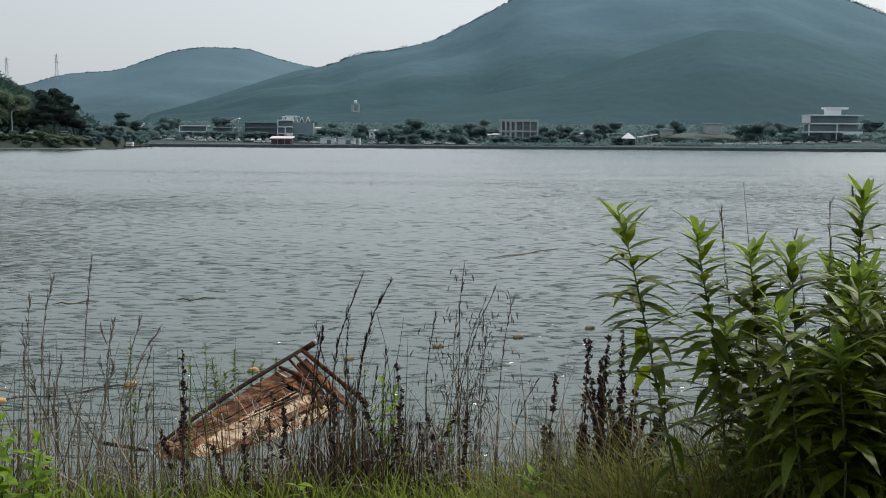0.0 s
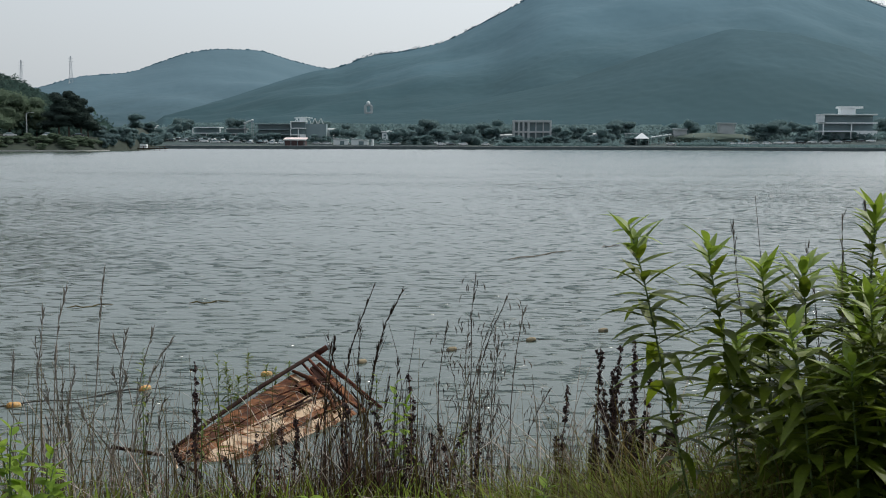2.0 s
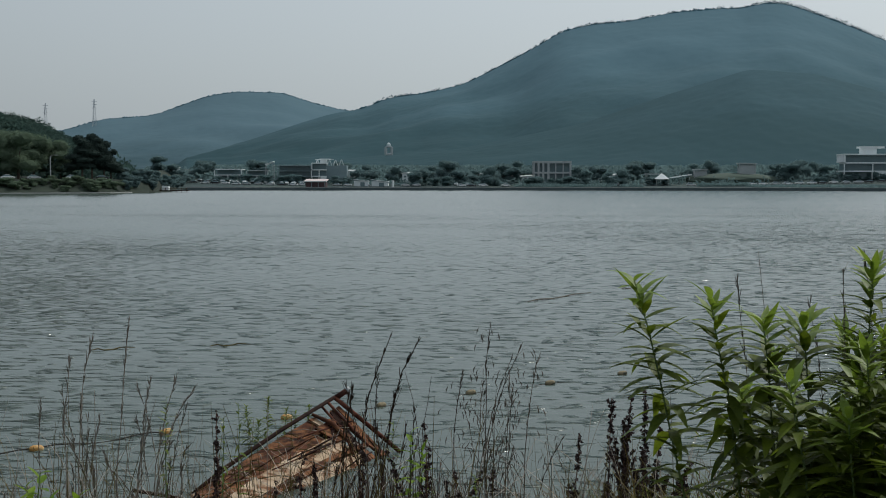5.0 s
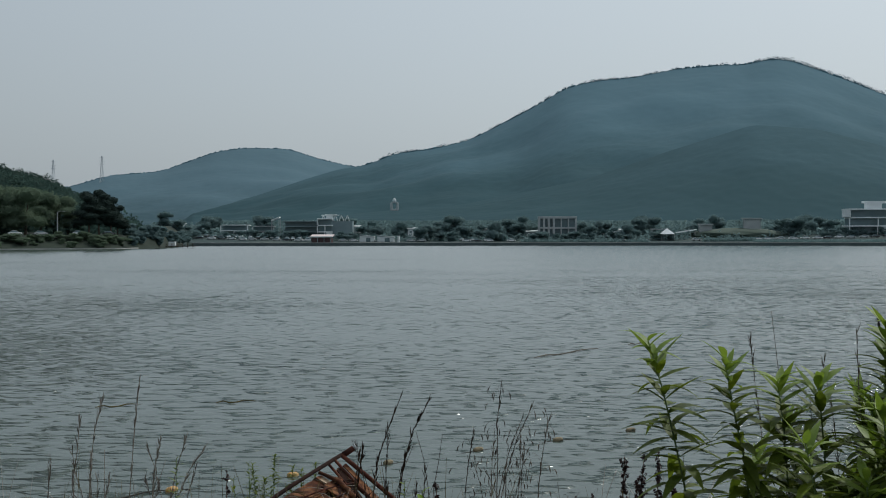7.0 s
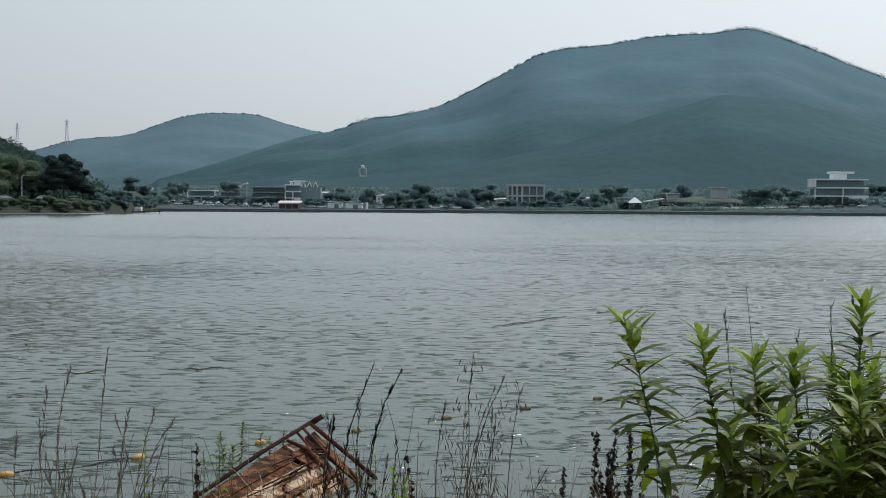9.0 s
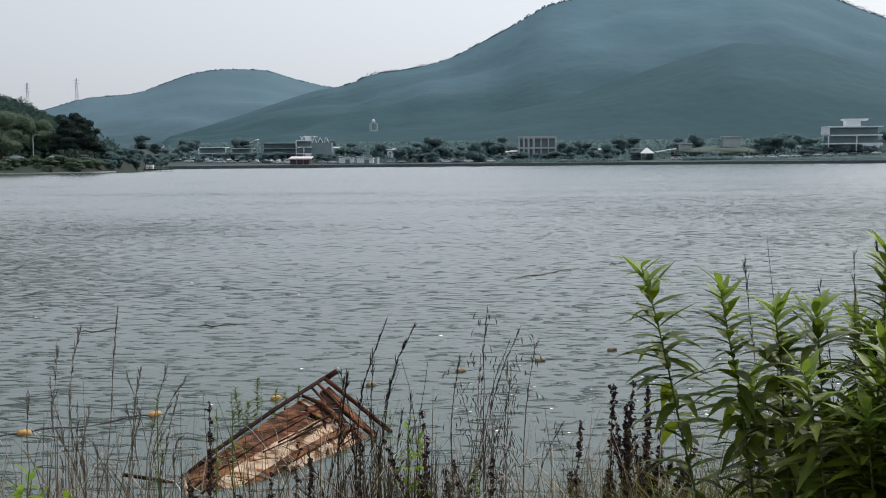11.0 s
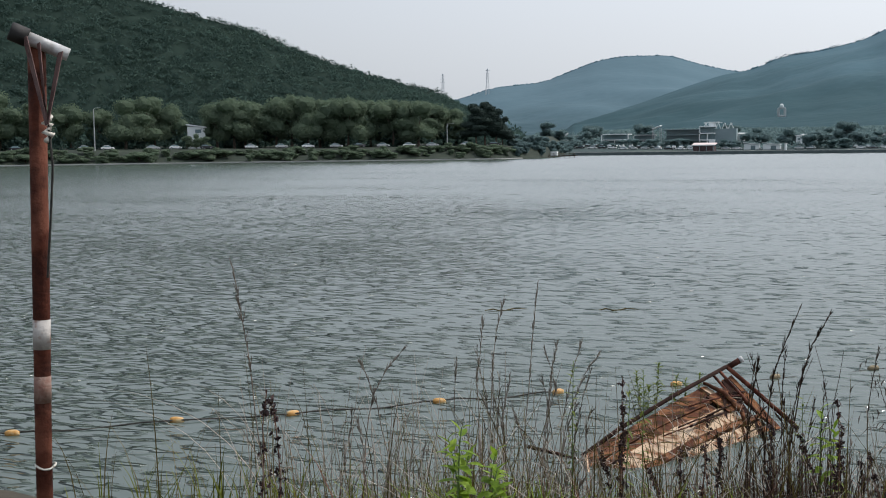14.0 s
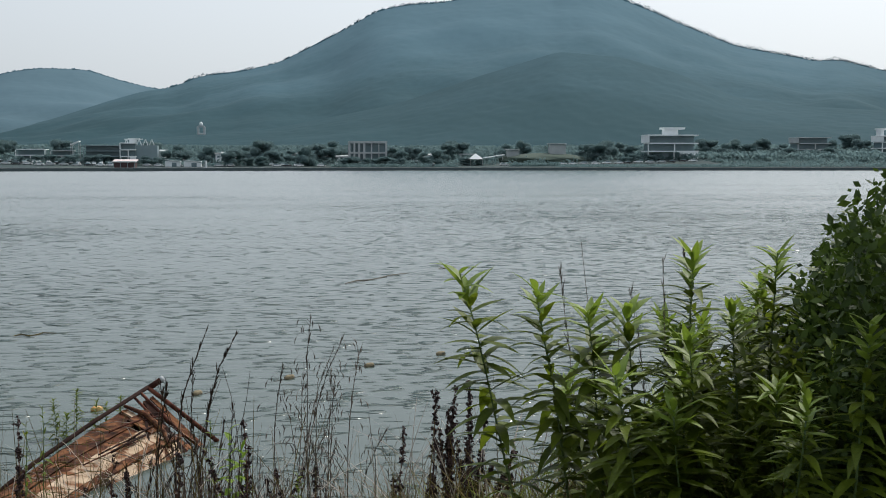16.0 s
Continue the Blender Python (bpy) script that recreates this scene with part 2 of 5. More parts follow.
FLOAT_ORANGE = material("orange_float", (0.40, 0.20, 0.05), (0.55, 0.31, 0.09), 15, 0.6, 0.2, 90, stain=(0.50, 0.38, 0.20), stain_scale=12)
FLOAT_DULL = material("weathered_float", (0.16, 0.13, 0.08), (0.36, 0.29, 0.17), 15, 0.8, 0.3, 90, stain=(0.06, 0.06, 0.04), stain_scale=14)
PLANK_RUST = material("rust_stained_planks", (0.020, 0.010, 0.006), (0.125, 0.042, 0.018), 5, 0.88, 0.6, 50, stain=(0.19, 0.082, 0.036), stain_scale=4.5, stretch=(1, 1.6, 3), spec=0.2)
PLANK_PALE = material("bleached_plank", (0.40, 0.29, 0.19), (0.58, 0.45, 0.32), 3, 0.8, 0.4, 40, stain=(0.17, 0.070, 0.030), stain_scale=3.8, stretch=(1, 2, 3), spec=0.2)
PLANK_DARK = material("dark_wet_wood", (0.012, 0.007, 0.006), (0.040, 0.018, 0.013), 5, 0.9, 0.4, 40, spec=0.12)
GRASS_GREEN = material("green_grass", (0.036, 0.045, 0.006), (0.160, 0.185, 0.022), 2, 0.7, 0, 20, vary="island", through_light=0.35, spec=0.12)
GRASS_YOUNG = material("young_grass", (0.07, 0.11, 0.010), (0.25, 0.33, 0.035), 2, 0.7, 0, 20, vary="island", through_light=0.45, spec=0.15)
REED_GREY = material("bleached_grass_stems", (0.13, 0.11, 0.09), (0.40, 0.35, 0.29), 2, 0.85, 0, 20, vary="island", through_light=0.2)
GRASS_DRY = material("dry_grass", (0.040, 0.033, 0.010), (0.155, 0.120, 0.042), 2, 0.85, 0, 20, vary="island", through_light=0.25, spec=0.12)
STALK_DARK = material("dark_dead_stalks", (0.014, 0.010, 0.008), (0.070, 0.046, 0.032), 6, 0.9, 0, 60, vary="island", spec=0.1)
STALK_DRY = material("dry_grey_stalk", (0.055, 0.045, 0.038), (0.19, 0.15, 0.115), 6, 0.9, 0.1, 60, vary="object")
DOCK_BROWN = material("dead_seed_heads", (0.018, 0.011, 0.012), (0.065, 0.038, 0.035), 8, 0.9, 0, 60, vary="island", through_light=0.1)
DOCK_RUSSET = material("russet_stalks", (0.06, 0.028, 0.018), (0.16, 0.075, 0.045), 8, 0.9, 0, 60, vary="object")
LEAF_GOLD = material("lance_leaves", (0.042, 0.070, 0.006), (0.165, 0.215, 0.016), 10, 0.5, 0.1, 80, vary="object", through_light=0.45, spec=0.3)
LEAF_TIP = material("young_leaves", (0.14, 0.215, 0.020), (0.23, 0.32, 0.04), 10, 0.5, 0.1, 80, vary="object", through_light=0.4, spec=0.5)
LEAF_BUSH = material("shrub_leaves", (0.013, 0.030, 0.006), (0.078, 0.125, 0.018), 4, 0.55, 0, 60, vary="island", through_light=0.3, spec=0.3)
LEAF_WEED = material("low_weed_leaves", (0.056, 0.086, 0.011), (0.180, 0.225, 0.026), 4, 0.55, 0, 60, vary="island", through_light=0.45, spec=0.25)
LEAF_GREY = material("grey_green_leaves", (0.022, 0.034, 0.024), (0.055, 0.075, 0.048), 10, 0.7, 0, 60, vary="object", through_light=0.2, spec=0.2)
LEAF_BRIGHT = material("bright_weed_leaves", (0.11, 0.20, 0.016), (0.26, 0.37, 0.04), 10, 0.6, 0.1, 60, vary="object", through_light=0.45, spec=0.2)
STEM_GREEN = material("green_stem", (0.06, 0.11, 0.03), (0.14, 0.19, 0.06), 8, 0.6, 0.1, 60)
MUD = material("drift_wood", (0.06, 0.05, 0.04), (0.16, 0.14, 0.11), 8, 0.9, 0.3, 60)

# ---- mesh builders ----
rg = np.random.default_rng(7)


def mesh_of(name, v, f, smooth=False):
    """A triangle or quad mesh from arrays."""
    v, f = np.asarray(v, np.float32), np.asarray(f, np.int32)
    me = bpy.data.meshes.new(name)
    k = f.shape[1]
    me.vertices.add(len(v))
    me.vertices.foreach_set("co", v.ravel())
    me.loops.add(f.size)
    me.loops.foreach_set("vertex_index", f.ravel())
    me.polygons.add(len(f))
    me.polygons.foreach_set("loop_start", np.arange(0, f.size, k, dtype=np.int32))
    me.polygons.foreach_set("loop_total", np.full(len(f), k, np.int32))
    me.polygons.foreach_set("use_smooth", np.full(len(f), smooth))
    me.update(calc_edges=True)
    me.validate()
    return me


def thing(name, me, mat, label="", category="", group="", kind="", at=None):
    ob = new(name, me)
    if mat and not me.materials:
        me.materials.append(mat)
    if at is not None:
        ob.matrix_world = at
    return tagged(ob, label, category, group, kind)


def root(name, place, label, category, group="", turn=0.0):
    ob = new(name)
    ob.empty_display_size = 0.1
    ob.matrix_world = pose(*place, 0, 0, turn)
    return tagged(ob, label, category, group)


def part(name, me, mat, parent, label="", at=None):
    if isinstance(me, bmesh.types.BMesh):
        bm, me = me, bpy.data.meshes.new(name)
        bm.to_mesh(me)
        bm.free()
    ob = new(name, me)
    if mat and not me.materials:
        me.materials.append(mat)
    ob.parent = parent
    if at is not None:
        ob.matrix_basis = at
    return tagged(ob, label)


def merged(chunks):
    vs, fs, n = [], [], 0
    for v, f in chunks:
        vs.append(np.asarray(v, float))
        fs.append(np.asarray(f, int) + n)
        n += len(v)
    return np.concatenate(vs), np.concatenate(fs)


def tube(points, radii, sides=6):
    """A closed tube along points, in triangles."""
    pts = np.asarray(points, float)
    radii = np.broadcast_to(np.asarray(radii, float), (len(pts),))
    tang = np.gradient(pts, axis=0)
    tang /= np.linalg.norm(tang, axis=1)[:, None] + 1e-9
    ref = np.array([0.0, 0, 1]) if abs(tang[0][2]) < 0.9 else np.array([1.0, 0, 0])
    u = np.cross(tang, ref)
    u /= np.linalg.norm(u, axis=1)[:, None] + 1e-9
    w = np.cross(tang, u)
    ang = np.linspace(0, 2 * np.pi, sides, endpoint=False)
    v = pts[:, None] + radii[:, None, None] * (np.cos(ang)[None, :, None] * u[:, None] + np.sin(ang)[None, :, None] * w[:, None])
    v = np.concatenate([v.reshape(-1, 3), pts[:1], pts[-1:]])
    f, last = [], (len(pts) - 1) * sides
    for i in range(len(pts) - 1):
        for j in range(sides):
            p, q = i * sides + j, i * sides + (j + 1) % sides
            f += [(p, q, q + sides), (p, q + sides, p + sides)]
    for j in range(sides):
        f += [(len(v) - 2, (j + 1) % sides, j), (len(v) - 1, last + j, last + (j + 1) % sides)]
    return v, np.array(f)


def box(size, at=(0, 0, 0), bevel=0.0, turn=None):
    bm = bmesh.new()
    bmesh.ops.create_cube(bm, size=1)
    bmesh.ops.scale(bm, vec=size, verts=bm.verts)
    if bevel:
        bmesh.ops.bevel(bm, geom=bm.edges[:], offset=bevel, segments=1, affect="EDGES")
    m = Matrix.Translation(at)
    if turn is not None:
        m = m @ turn
    bmesh.ops.transform(bm, matrix=m, verts=bm.verts)
    return bm


def ico(level):
    bm = bmesh.new()
    bmesh.ops.create_icosphere(bm, subdivisions=level, radius=1)
    v = np.array([q.co[:] for q in bm.verts])
    f = np.array([[q.index for q in p.verts] for p in bm.faces])
    bm.free()
    return v, f


ICO1, ICO2 = ico(1), ico(2)


def crowns(places, radius, template, squash=0.8):
    """Many uneven crowns in one mesh: every one is a lumpy hull of its own size."""
    tv, tf = template
    n = len(places)
    r = radius * rg.uniform(0.55, 1.45, n)
    lump = rg.uniform(0.6, 1.3, (n, len(tv), 1))
    spin = rg.uniform(0, 6.28, n)
    c, s = np.cos(spin)[:, None], np.sin(spin)[:, None]
    x, y, z = tv[:, 0], tv[:, 1], tv[:, 2]
    v = np.stack([c * x - s * y, s * x + c * y, z[None] * np.full(n, squash)[:, None]], -1) * lump * r[:, None, None]
    v = v + places[:, None]
    f = tf[None] + (np.arange(n) * len(tv))[:, None, None]
    return v.reshape(-1, 3), f.reshape(-1, 3)


def leaf_cloud(centres, n, size, droop=0.0):
    """n small leaf sprays round each centre row (x, y, z, rx, ry, rz): bent two-triangle flakes, with gaps."""
    out_v, out_f = [], []
    for cx, cy, cz, rx, ry, rz in centres:
        d = rg.normal(size=(n, 3))
        d /= np.linalg.norm(d, axis=1)[:, None]
        d *= rg.uniform(0.55, 1.08, (n, 1))
        p = np.array([cx, cy, cz]) + d * (rx, ry, rz)
        a1 = rg.normal(size=(n, 3))
        a1[:, 2] -= droop * 2
        a1 /= np.linalg.norm(a1, axis=1)[:, None]
        a2 = np.cross(a1, rg.normal(size=(n, 3)))
        a2 /= np.linalg.norm(a2, axis=1)[:, None]
        s = size * rg.uniform(0.5, 1.3, (n, 1))
        q = np.stack([p - a1 * s, p - a2 * s * 0.5, p + a1 * s, p + a2 * s * 0.55], 1)
        out_v.append(q.reshape(-1, 3))
    v = np.concatenate(out_v)
    k = np.arange(len(v) // 4)[:, None] * 4
    f = np.concatenate([k + [0, 1, 2], k + [0, 2, 3]])
    return v, f


def flakes(places, radius, n, size):
    """Leaf sprays on the upper side of many crowns at once."""
    c = np.repeat(places, n, axis=0)
    k = len(c)
    d = rg.normal(size=(k, 3))
    d[:, 2] = abs(d[:, 2])
    d /= np.linalg.norm(d, axis=1)[:, None]
    c = c + d * radius * rg.uniform(0.7, 1.15, (k, 1)) * (1, 1, 0.75)
    a1 = rg.normal(size=(k, 3))
    a1 /= np.linalg.norm(a1, axis=1)[:, None]
    a2 = np.cross(a1, rg.normal(size=(k, 3)))
    a2 /= np.linalg.norm(a2, axis=1)[:, None]
    s = size * rg.uniform(0.5, 1.4, (k, 1))
    v = np.stack([c - a1 * s, c - a2 * s * 0.6, c + a1 * s, c + a2 * s * 0.6], 1).reshape(-1, 3)
    i = np.arange(k)[:, None] * 4
    return v, i + [0, 1, 2, 3]


def polar(az, r):
    """Degrees from +y towards +x, and metres, to x and y."""
    return math.sin(radians(az)) * r, math.cos(radians(az)) * r


def curve_of(table):
    xs, ys = [q[0] for q in table], [q[1] for q in table]
    return lambda q: np.interp(q, xs, ys)


# ---- the lake ----
bm = bmesh.new()
bmesh.ops.create_grid(bm, x_segments=2, y_segments=2, size=2600)
me = bpy.data.meshes.new("water")
bm.to_mesh(me)
bm.free()
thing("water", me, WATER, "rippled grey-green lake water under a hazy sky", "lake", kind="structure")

# ---- the near bank ----
BANK = curve_of([(-400, 2.6), (-5, 2.1), (2.2, 2.10), (3.5, 2.02), (4.6, 1.84), (5.6, 1.48), (7.5, 0.55), (9.5, -0.06), (13, -0.7), (20, -1.2)])


def bank_z(x, y):
    rise = 0.26 * np.clip((np.asarray(x, float) - 0.4) / 1.2, 0, 1) * np.clip((8 - np.asarray(y, float)) / 3, 0, 1)
    return BANK(y) + rise


xs = np.unique(np.concatenate([np.linspace(-400, -14, 12), np.arange(-14, 14.01, 0.25), np.linspace(14, 400, 12)]))
ys = np.unique(np.concatenate([np.linspace(-400, -3, 8), np.arange(-3, 16.01, 0.25), [20.0]]))
gx, gy = np.meshgrid(xs, ys)
gz = bank_z(gx, gy)
near = (abs(gx) < 14) & (gy > -3)
gz = gz + near * np.array([noise.noise((p * 1.3, q * 1.3, 0)) * 0.07 + noise.noise((p * 4, q * 4, 3)) * 0.025 for p, q in zip(gx.ravel(), gy.ravel())]).reshape(gx.shape)
nx, ny = len(xs), len(ys)
idx = np.arange(nx * ny).reshape(ny, nx)
quads = np.stack([idx[:-1, :-1], idx[:-1, 1:], idx[1:, 1:], idx[1:, :-1]], -1).reshape(-1, 4)
thing("ground", mesh_of("ground", np.stack([gx, gy, gz], -1).reshape(-1, 3), quads, True), SOIL, "overgrown earth bank sloping down into the lake", "bank", kind="structure")

# ---- the land round the lake ----
SHORE = curve_of([(-75, 330), (-41, 372), (-33, 380), (-23, 382), (-17.6, 396), (-15.6, 425), (-15.0, 470), (-14.2, 545), (0, 550), (20, 552), (32, 570), (60, 620)])


def is_left(az):
    return np.clip((-14.6 - np.asarray(az, float)) / 0.8, 0, 1)


LEFT_PROFILE = curve_of([(-3, -0.8), (0, 0.2), (4, 1.3), (11, 3.6), (17, 4.5), (40, 4.9), (120, 9), (400, 12), (1200, 20)])
FAR_PROFILE = curve_of([(-3, -0.8), (0, -0.5), (0.2, 1.25), (12, 1.5), (28, 2.2), (60, 5.2), (120, 10), (400, 14), (1200, 20)])


def land_z(az, off):
    k = is_left(az)
    return k * LEFT_PROFILE(off) + (1 - k) * FAR_PROFILE(off)


az_s = np.concatenate([np.arange(-75, -19, 1.0), np.arange(-19, -13, 0.25), np.arange(-13, 60.1, 1.0)])
offs = np.array([-3, 0, 0.2, 2, 4, 8, 11, 14, 17, 22, 28, 40, 60, 90, 120, 200, 400, 1200.0])
ga, go = np.meshgrid(az_s, offs)
gr = SHORE(ga) + go
gz = land_z(ga, go) + (go > 1) * rg.uniform(-0.15, 0.15, ga.shape)
v = np.stack([np.sin(np.radians(ga)) * gr, np.cos(np.radians(ga)) * gr, gz], -1).reshape(-1, 3)
na, nr = len(az_s), len(offs)
idx = np.arange(na * nr).reshape(nr, na)
quads = np.stack([idx[:-1, :-1], idx[:-1, 1:], idx[1:, 1:], idx[1:, :-1]], -1)
land_az = (ga[:-1, :-1] + ga[1:, 1:]) / 2
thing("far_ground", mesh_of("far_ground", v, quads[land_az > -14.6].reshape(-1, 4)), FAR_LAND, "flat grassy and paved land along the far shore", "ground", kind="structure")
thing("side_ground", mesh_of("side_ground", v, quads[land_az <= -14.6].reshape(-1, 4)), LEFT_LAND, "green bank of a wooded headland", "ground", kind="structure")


def hill(name, label, ridge, r0, r1, z0, mat, wood_label, count, radius, template, bend=1.15, beyond=250, spread=2.5, rim=0.3, sink=2.2, back=14.0, canopy_h=0.5, rim_from=-90.0):
    """A hill from its ridge line (degrees, height over the eye's level per metre of range), and the woods on its face."""
    line = curve_of(ridge)
    a0, a1 = ridge[0][0] - spread, ridge[-1][0] + spread
    az = np.arange(a0, a1, 0.12)

    def height(a, r):
        s = np.clip((r - r0) / (r1 - r0), 0, 1)
        fine = sum(line(a + q) for q in (-0.4, -0.2, 0, 0.2, 0.4)) / 5
        broad = sum(line(a + q) for q in (-3, -2, -1, 0, 1, 2, 3)) / 7
        top = 3.5 + (fine * s + broad * (1 - s)) * r1
        z = z0 + (top - z0) * s ** bend
        z = np.where(r > r1, top - (r - r1) * 0.5, z)
        fade = np.clip((a - a0) / spread, 0, 1) * np.clip((a1 - a) / spread, 0, 1)
        return z * np.minimum(1, fade * 1.0) - 3 * (1 - fade)

    rs = np.concatenate([np.linspace(r0, r1, max(40, int((r1 - r0) / 5)))[:-1], [r1 - 0.6, r1, r1 + 60, r1 + beyond]])
    ga, gr = np.meshgrid(az, rs)
    bumps = np.array([noise.noise((p * 0.3, q * 0.011, 5)) for p, q in zip(ga.ravel(), gr.ravel())]).reshape(ga.shape)
    mid = np.clip((gr - r0) / 150, 0, 1) * np.clip((r1 - gr) / 200, 0, 1)
    px, py = np.sin(np.radians(ga)) * gr, np.cos(np.radians(ga)) * gr
    crown_w = 0.085 if r1 > 700 else 0.14
    canopy = np.array([noise.noise((p * crown_w, q * crown_w, 2)) + 0.6 * noise.noise((p * crown_w * 2.3, q * crown_w * 2.3, 7)) for p, q in zip(px.ravel(), py.ravel())]).reshape(ga.shape)
    gz = height(ga, gr) + bumps * mid * (r1 - r0) * 0.012 + canopy * canopy_h * np.clip((r1 - gr) / 30, 0, 1)
    v = np.stack([np.sin(np.radians(ga)) * gr, np.cos(np.radians(ga)) * gr, gz - sink], -1).reshape(-1, 3)
    idx = np.arange(len(az) * len(rs)).reshape(len(rs), len(az))
    quads = np.stack([idx[:-1, :-1], idx[:-1, 1:], idx[1:, 1:], idx[1:, :-1]], -1).reshape(-1, 4)
    thing(name, mesh_of(name, v, quads, True), mat, label, "hill", kind="structure")
    if not count:
        return
    a = rg.uniform(max(rim_from, a0 + spread * 0.3), a1 - spread * 0.3, count)
    r = r1 - rg.uniform(-6, back, count)
    bump = np.array([noise.noise((p * 0.3, q * 0.011, 5)) for p, q in zip(a, r)])
    m = np.clip((r - r0) / 150, 0, 1) * np.clip((r1 - r) / 200, 0, 1)
    z = height(a, r) + bump * m * (r1 - r0) * 0.012
    places = np.stack([np.sin(np.radians(a)) * r, np.cos(np.radians(a)) * r, z - radius * rim], -1)
    places = places[z > 1]
    thing(name + "_woods", mesh_of(name + "_woods", *crowns(places, radius, template), smooth=True), mat, wood_label, "woods", kind="stuff")


RIDGE_FAR = [(-26, 0.030), (-22, 0.036), (-19.49, 0.0424), (-17.85, 0.0517), (-15.53, 0.0552), (-14.31, 0.063), (-12.97, 0.0721), (-11.63, 0.076), (-9.51, 0.0758), (-7.93, 0.067), (-6.63, 0.062), (-5, 0.057), (-2, 0.045)]
RIDGE_MAIN = [(-14, 0.022), (-11, 0.036), (-8.5, 0.051), (-7.0, 0.0590), (-5.63, 0.0625), (-4.25, 0.0724), (-2.59, 0.0757), (-0.66, 0.0835), (1.27, 0.1002), (2.64, 0.1129), (4.01, 0.127), (5.37, 0.1328), (7.26, 0.135), (9.39, 0.1416), (11.5, 0.1437), (12.54, 0.143), (13.31, 0.1465), (14.33, 0.1464), (15.34, 0.14), (17.09, 0.1273), (18.53, 0.1155), (21.13, 0.0957), (23.69, 0.0863), (24.95, 0.0812), (25.69, 0.083), (27.65, 0.0732), (34, 0.05)]
RIDGE_FRONT = [(-24, 0.010), (-13, 0.012), (-10.9, 0.015), (-5.78, 0.022), (-0.46, 0.031), (4.99, 0.050), (9.1, 0.074), (12.91, 0.094), (15.88, 0.0885), (18.54, 0.0745), (21.17, 0.0545), (23.73, 0.047), (27.7, 0.0418), (34, 0.030)]
RIDGE_LEFT = [(-60, 0.16), (-40.85, 0.1381), (-34.19, 0.1225), (-31.35, 0.1085), (-29.24, 0.0995), (-27.64, 0.0865), (-25.49, 0.0715), (-22.77, 0.0575), (-20.59, 0.048), (-19.49, 0.0375), (-17.85, 0.026)]
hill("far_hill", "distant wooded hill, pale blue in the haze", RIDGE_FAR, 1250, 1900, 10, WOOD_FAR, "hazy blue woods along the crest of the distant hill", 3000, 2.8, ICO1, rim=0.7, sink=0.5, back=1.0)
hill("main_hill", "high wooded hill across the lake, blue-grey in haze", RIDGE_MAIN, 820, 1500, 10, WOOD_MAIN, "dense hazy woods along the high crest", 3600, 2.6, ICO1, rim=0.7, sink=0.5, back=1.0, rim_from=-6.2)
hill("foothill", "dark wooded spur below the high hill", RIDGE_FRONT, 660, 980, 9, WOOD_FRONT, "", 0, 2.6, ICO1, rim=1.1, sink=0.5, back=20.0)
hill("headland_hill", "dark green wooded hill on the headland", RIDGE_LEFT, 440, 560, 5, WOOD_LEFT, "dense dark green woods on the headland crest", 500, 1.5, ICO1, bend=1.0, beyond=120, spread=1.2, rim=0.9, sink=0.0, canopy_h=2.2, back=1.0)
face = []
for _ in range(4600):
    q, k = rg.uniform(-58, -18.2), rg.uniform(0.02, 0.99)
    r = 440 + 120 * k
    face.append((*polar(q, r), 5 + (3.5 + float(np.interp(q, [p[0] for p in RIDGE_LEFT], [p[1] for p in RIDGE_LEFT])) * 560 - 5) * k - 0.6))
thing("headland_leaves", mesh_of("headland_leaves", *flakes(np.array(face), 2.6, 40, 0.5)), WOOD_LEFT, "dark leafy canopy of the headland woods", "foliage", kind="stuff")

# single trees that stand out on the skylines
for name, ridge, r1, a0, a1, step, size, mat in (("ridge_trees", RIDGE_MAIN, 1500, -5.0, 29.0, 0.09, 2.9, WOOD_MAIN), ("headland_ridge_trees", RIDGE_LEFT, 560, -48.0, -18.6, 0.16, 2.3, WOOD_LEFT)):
    top = curve_of(ridge)
    sky_az = np.arange(a0, a1, step)
    sky_az = sky_az[rg.uniform(size=len(sky_az)) < np.interp(sky_az, [-48, -18, -5, 12, 13, 29], [0.9, 0.9, 0.5, 0.5, 0.9, 0.9])] + rg.uniform(-0.06, 0.06)
    lobes = []
    for q in sky_az:
        k = size * rg.uniform(0.45, 1.0) * (1.35 if q > 13 else 1.0)
        x, y = polar(q, r1)
        lobes.append((x, y, 3.5 + float(top(q)) * r1 - size * 0.2, k, k, k * rg.uniform(0.9, 1.5)))
    thing(name, mesh_of(name, *leaf_cloud(lobes, 90, size * 0.2)), mat, "uneven crowns of single trees along the skyline", "trees", kind="stuff")

# woods at the foot of the spur
lw = []
for _ in range(1900):
    az, r = rg.uniform(-13.5, 34), rg.uniform(606, 720)
    off = r - float(SHORE(az))
    if off > 40:
        lw.append((*polar(az, r), float(land_z(az, off)) + 0.5))
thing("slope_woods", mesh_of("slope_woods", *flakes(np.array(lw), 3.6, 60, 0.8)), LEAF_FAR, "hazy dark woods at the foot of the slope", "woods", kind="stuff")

# pale edging along the headland's waterline
ea = np.arange(-70, -16.2, 0.5)
ring = []
for d, z in ((-0.4, -0.4), (-0.4, 0.42), (0.8, 0.42), (0.8, -0.4)):
    r = SHORE(ea) + d
    ring.append(np.stack([np.sin(np.radians(ea)) * r, np.cos(np.radians(ea)) * r, np.full(len(ea), z)], -1))
ev = np.stack(ring, 1).reshape(-1, 3)
ef = [(i * 4 + k, i * 4 + (k + 1) % 4, i * 4 + 4 + (k + 1) % 4, i * 4 + 4 + k) for i in range(len(ea) - 1) for k in range(4)]
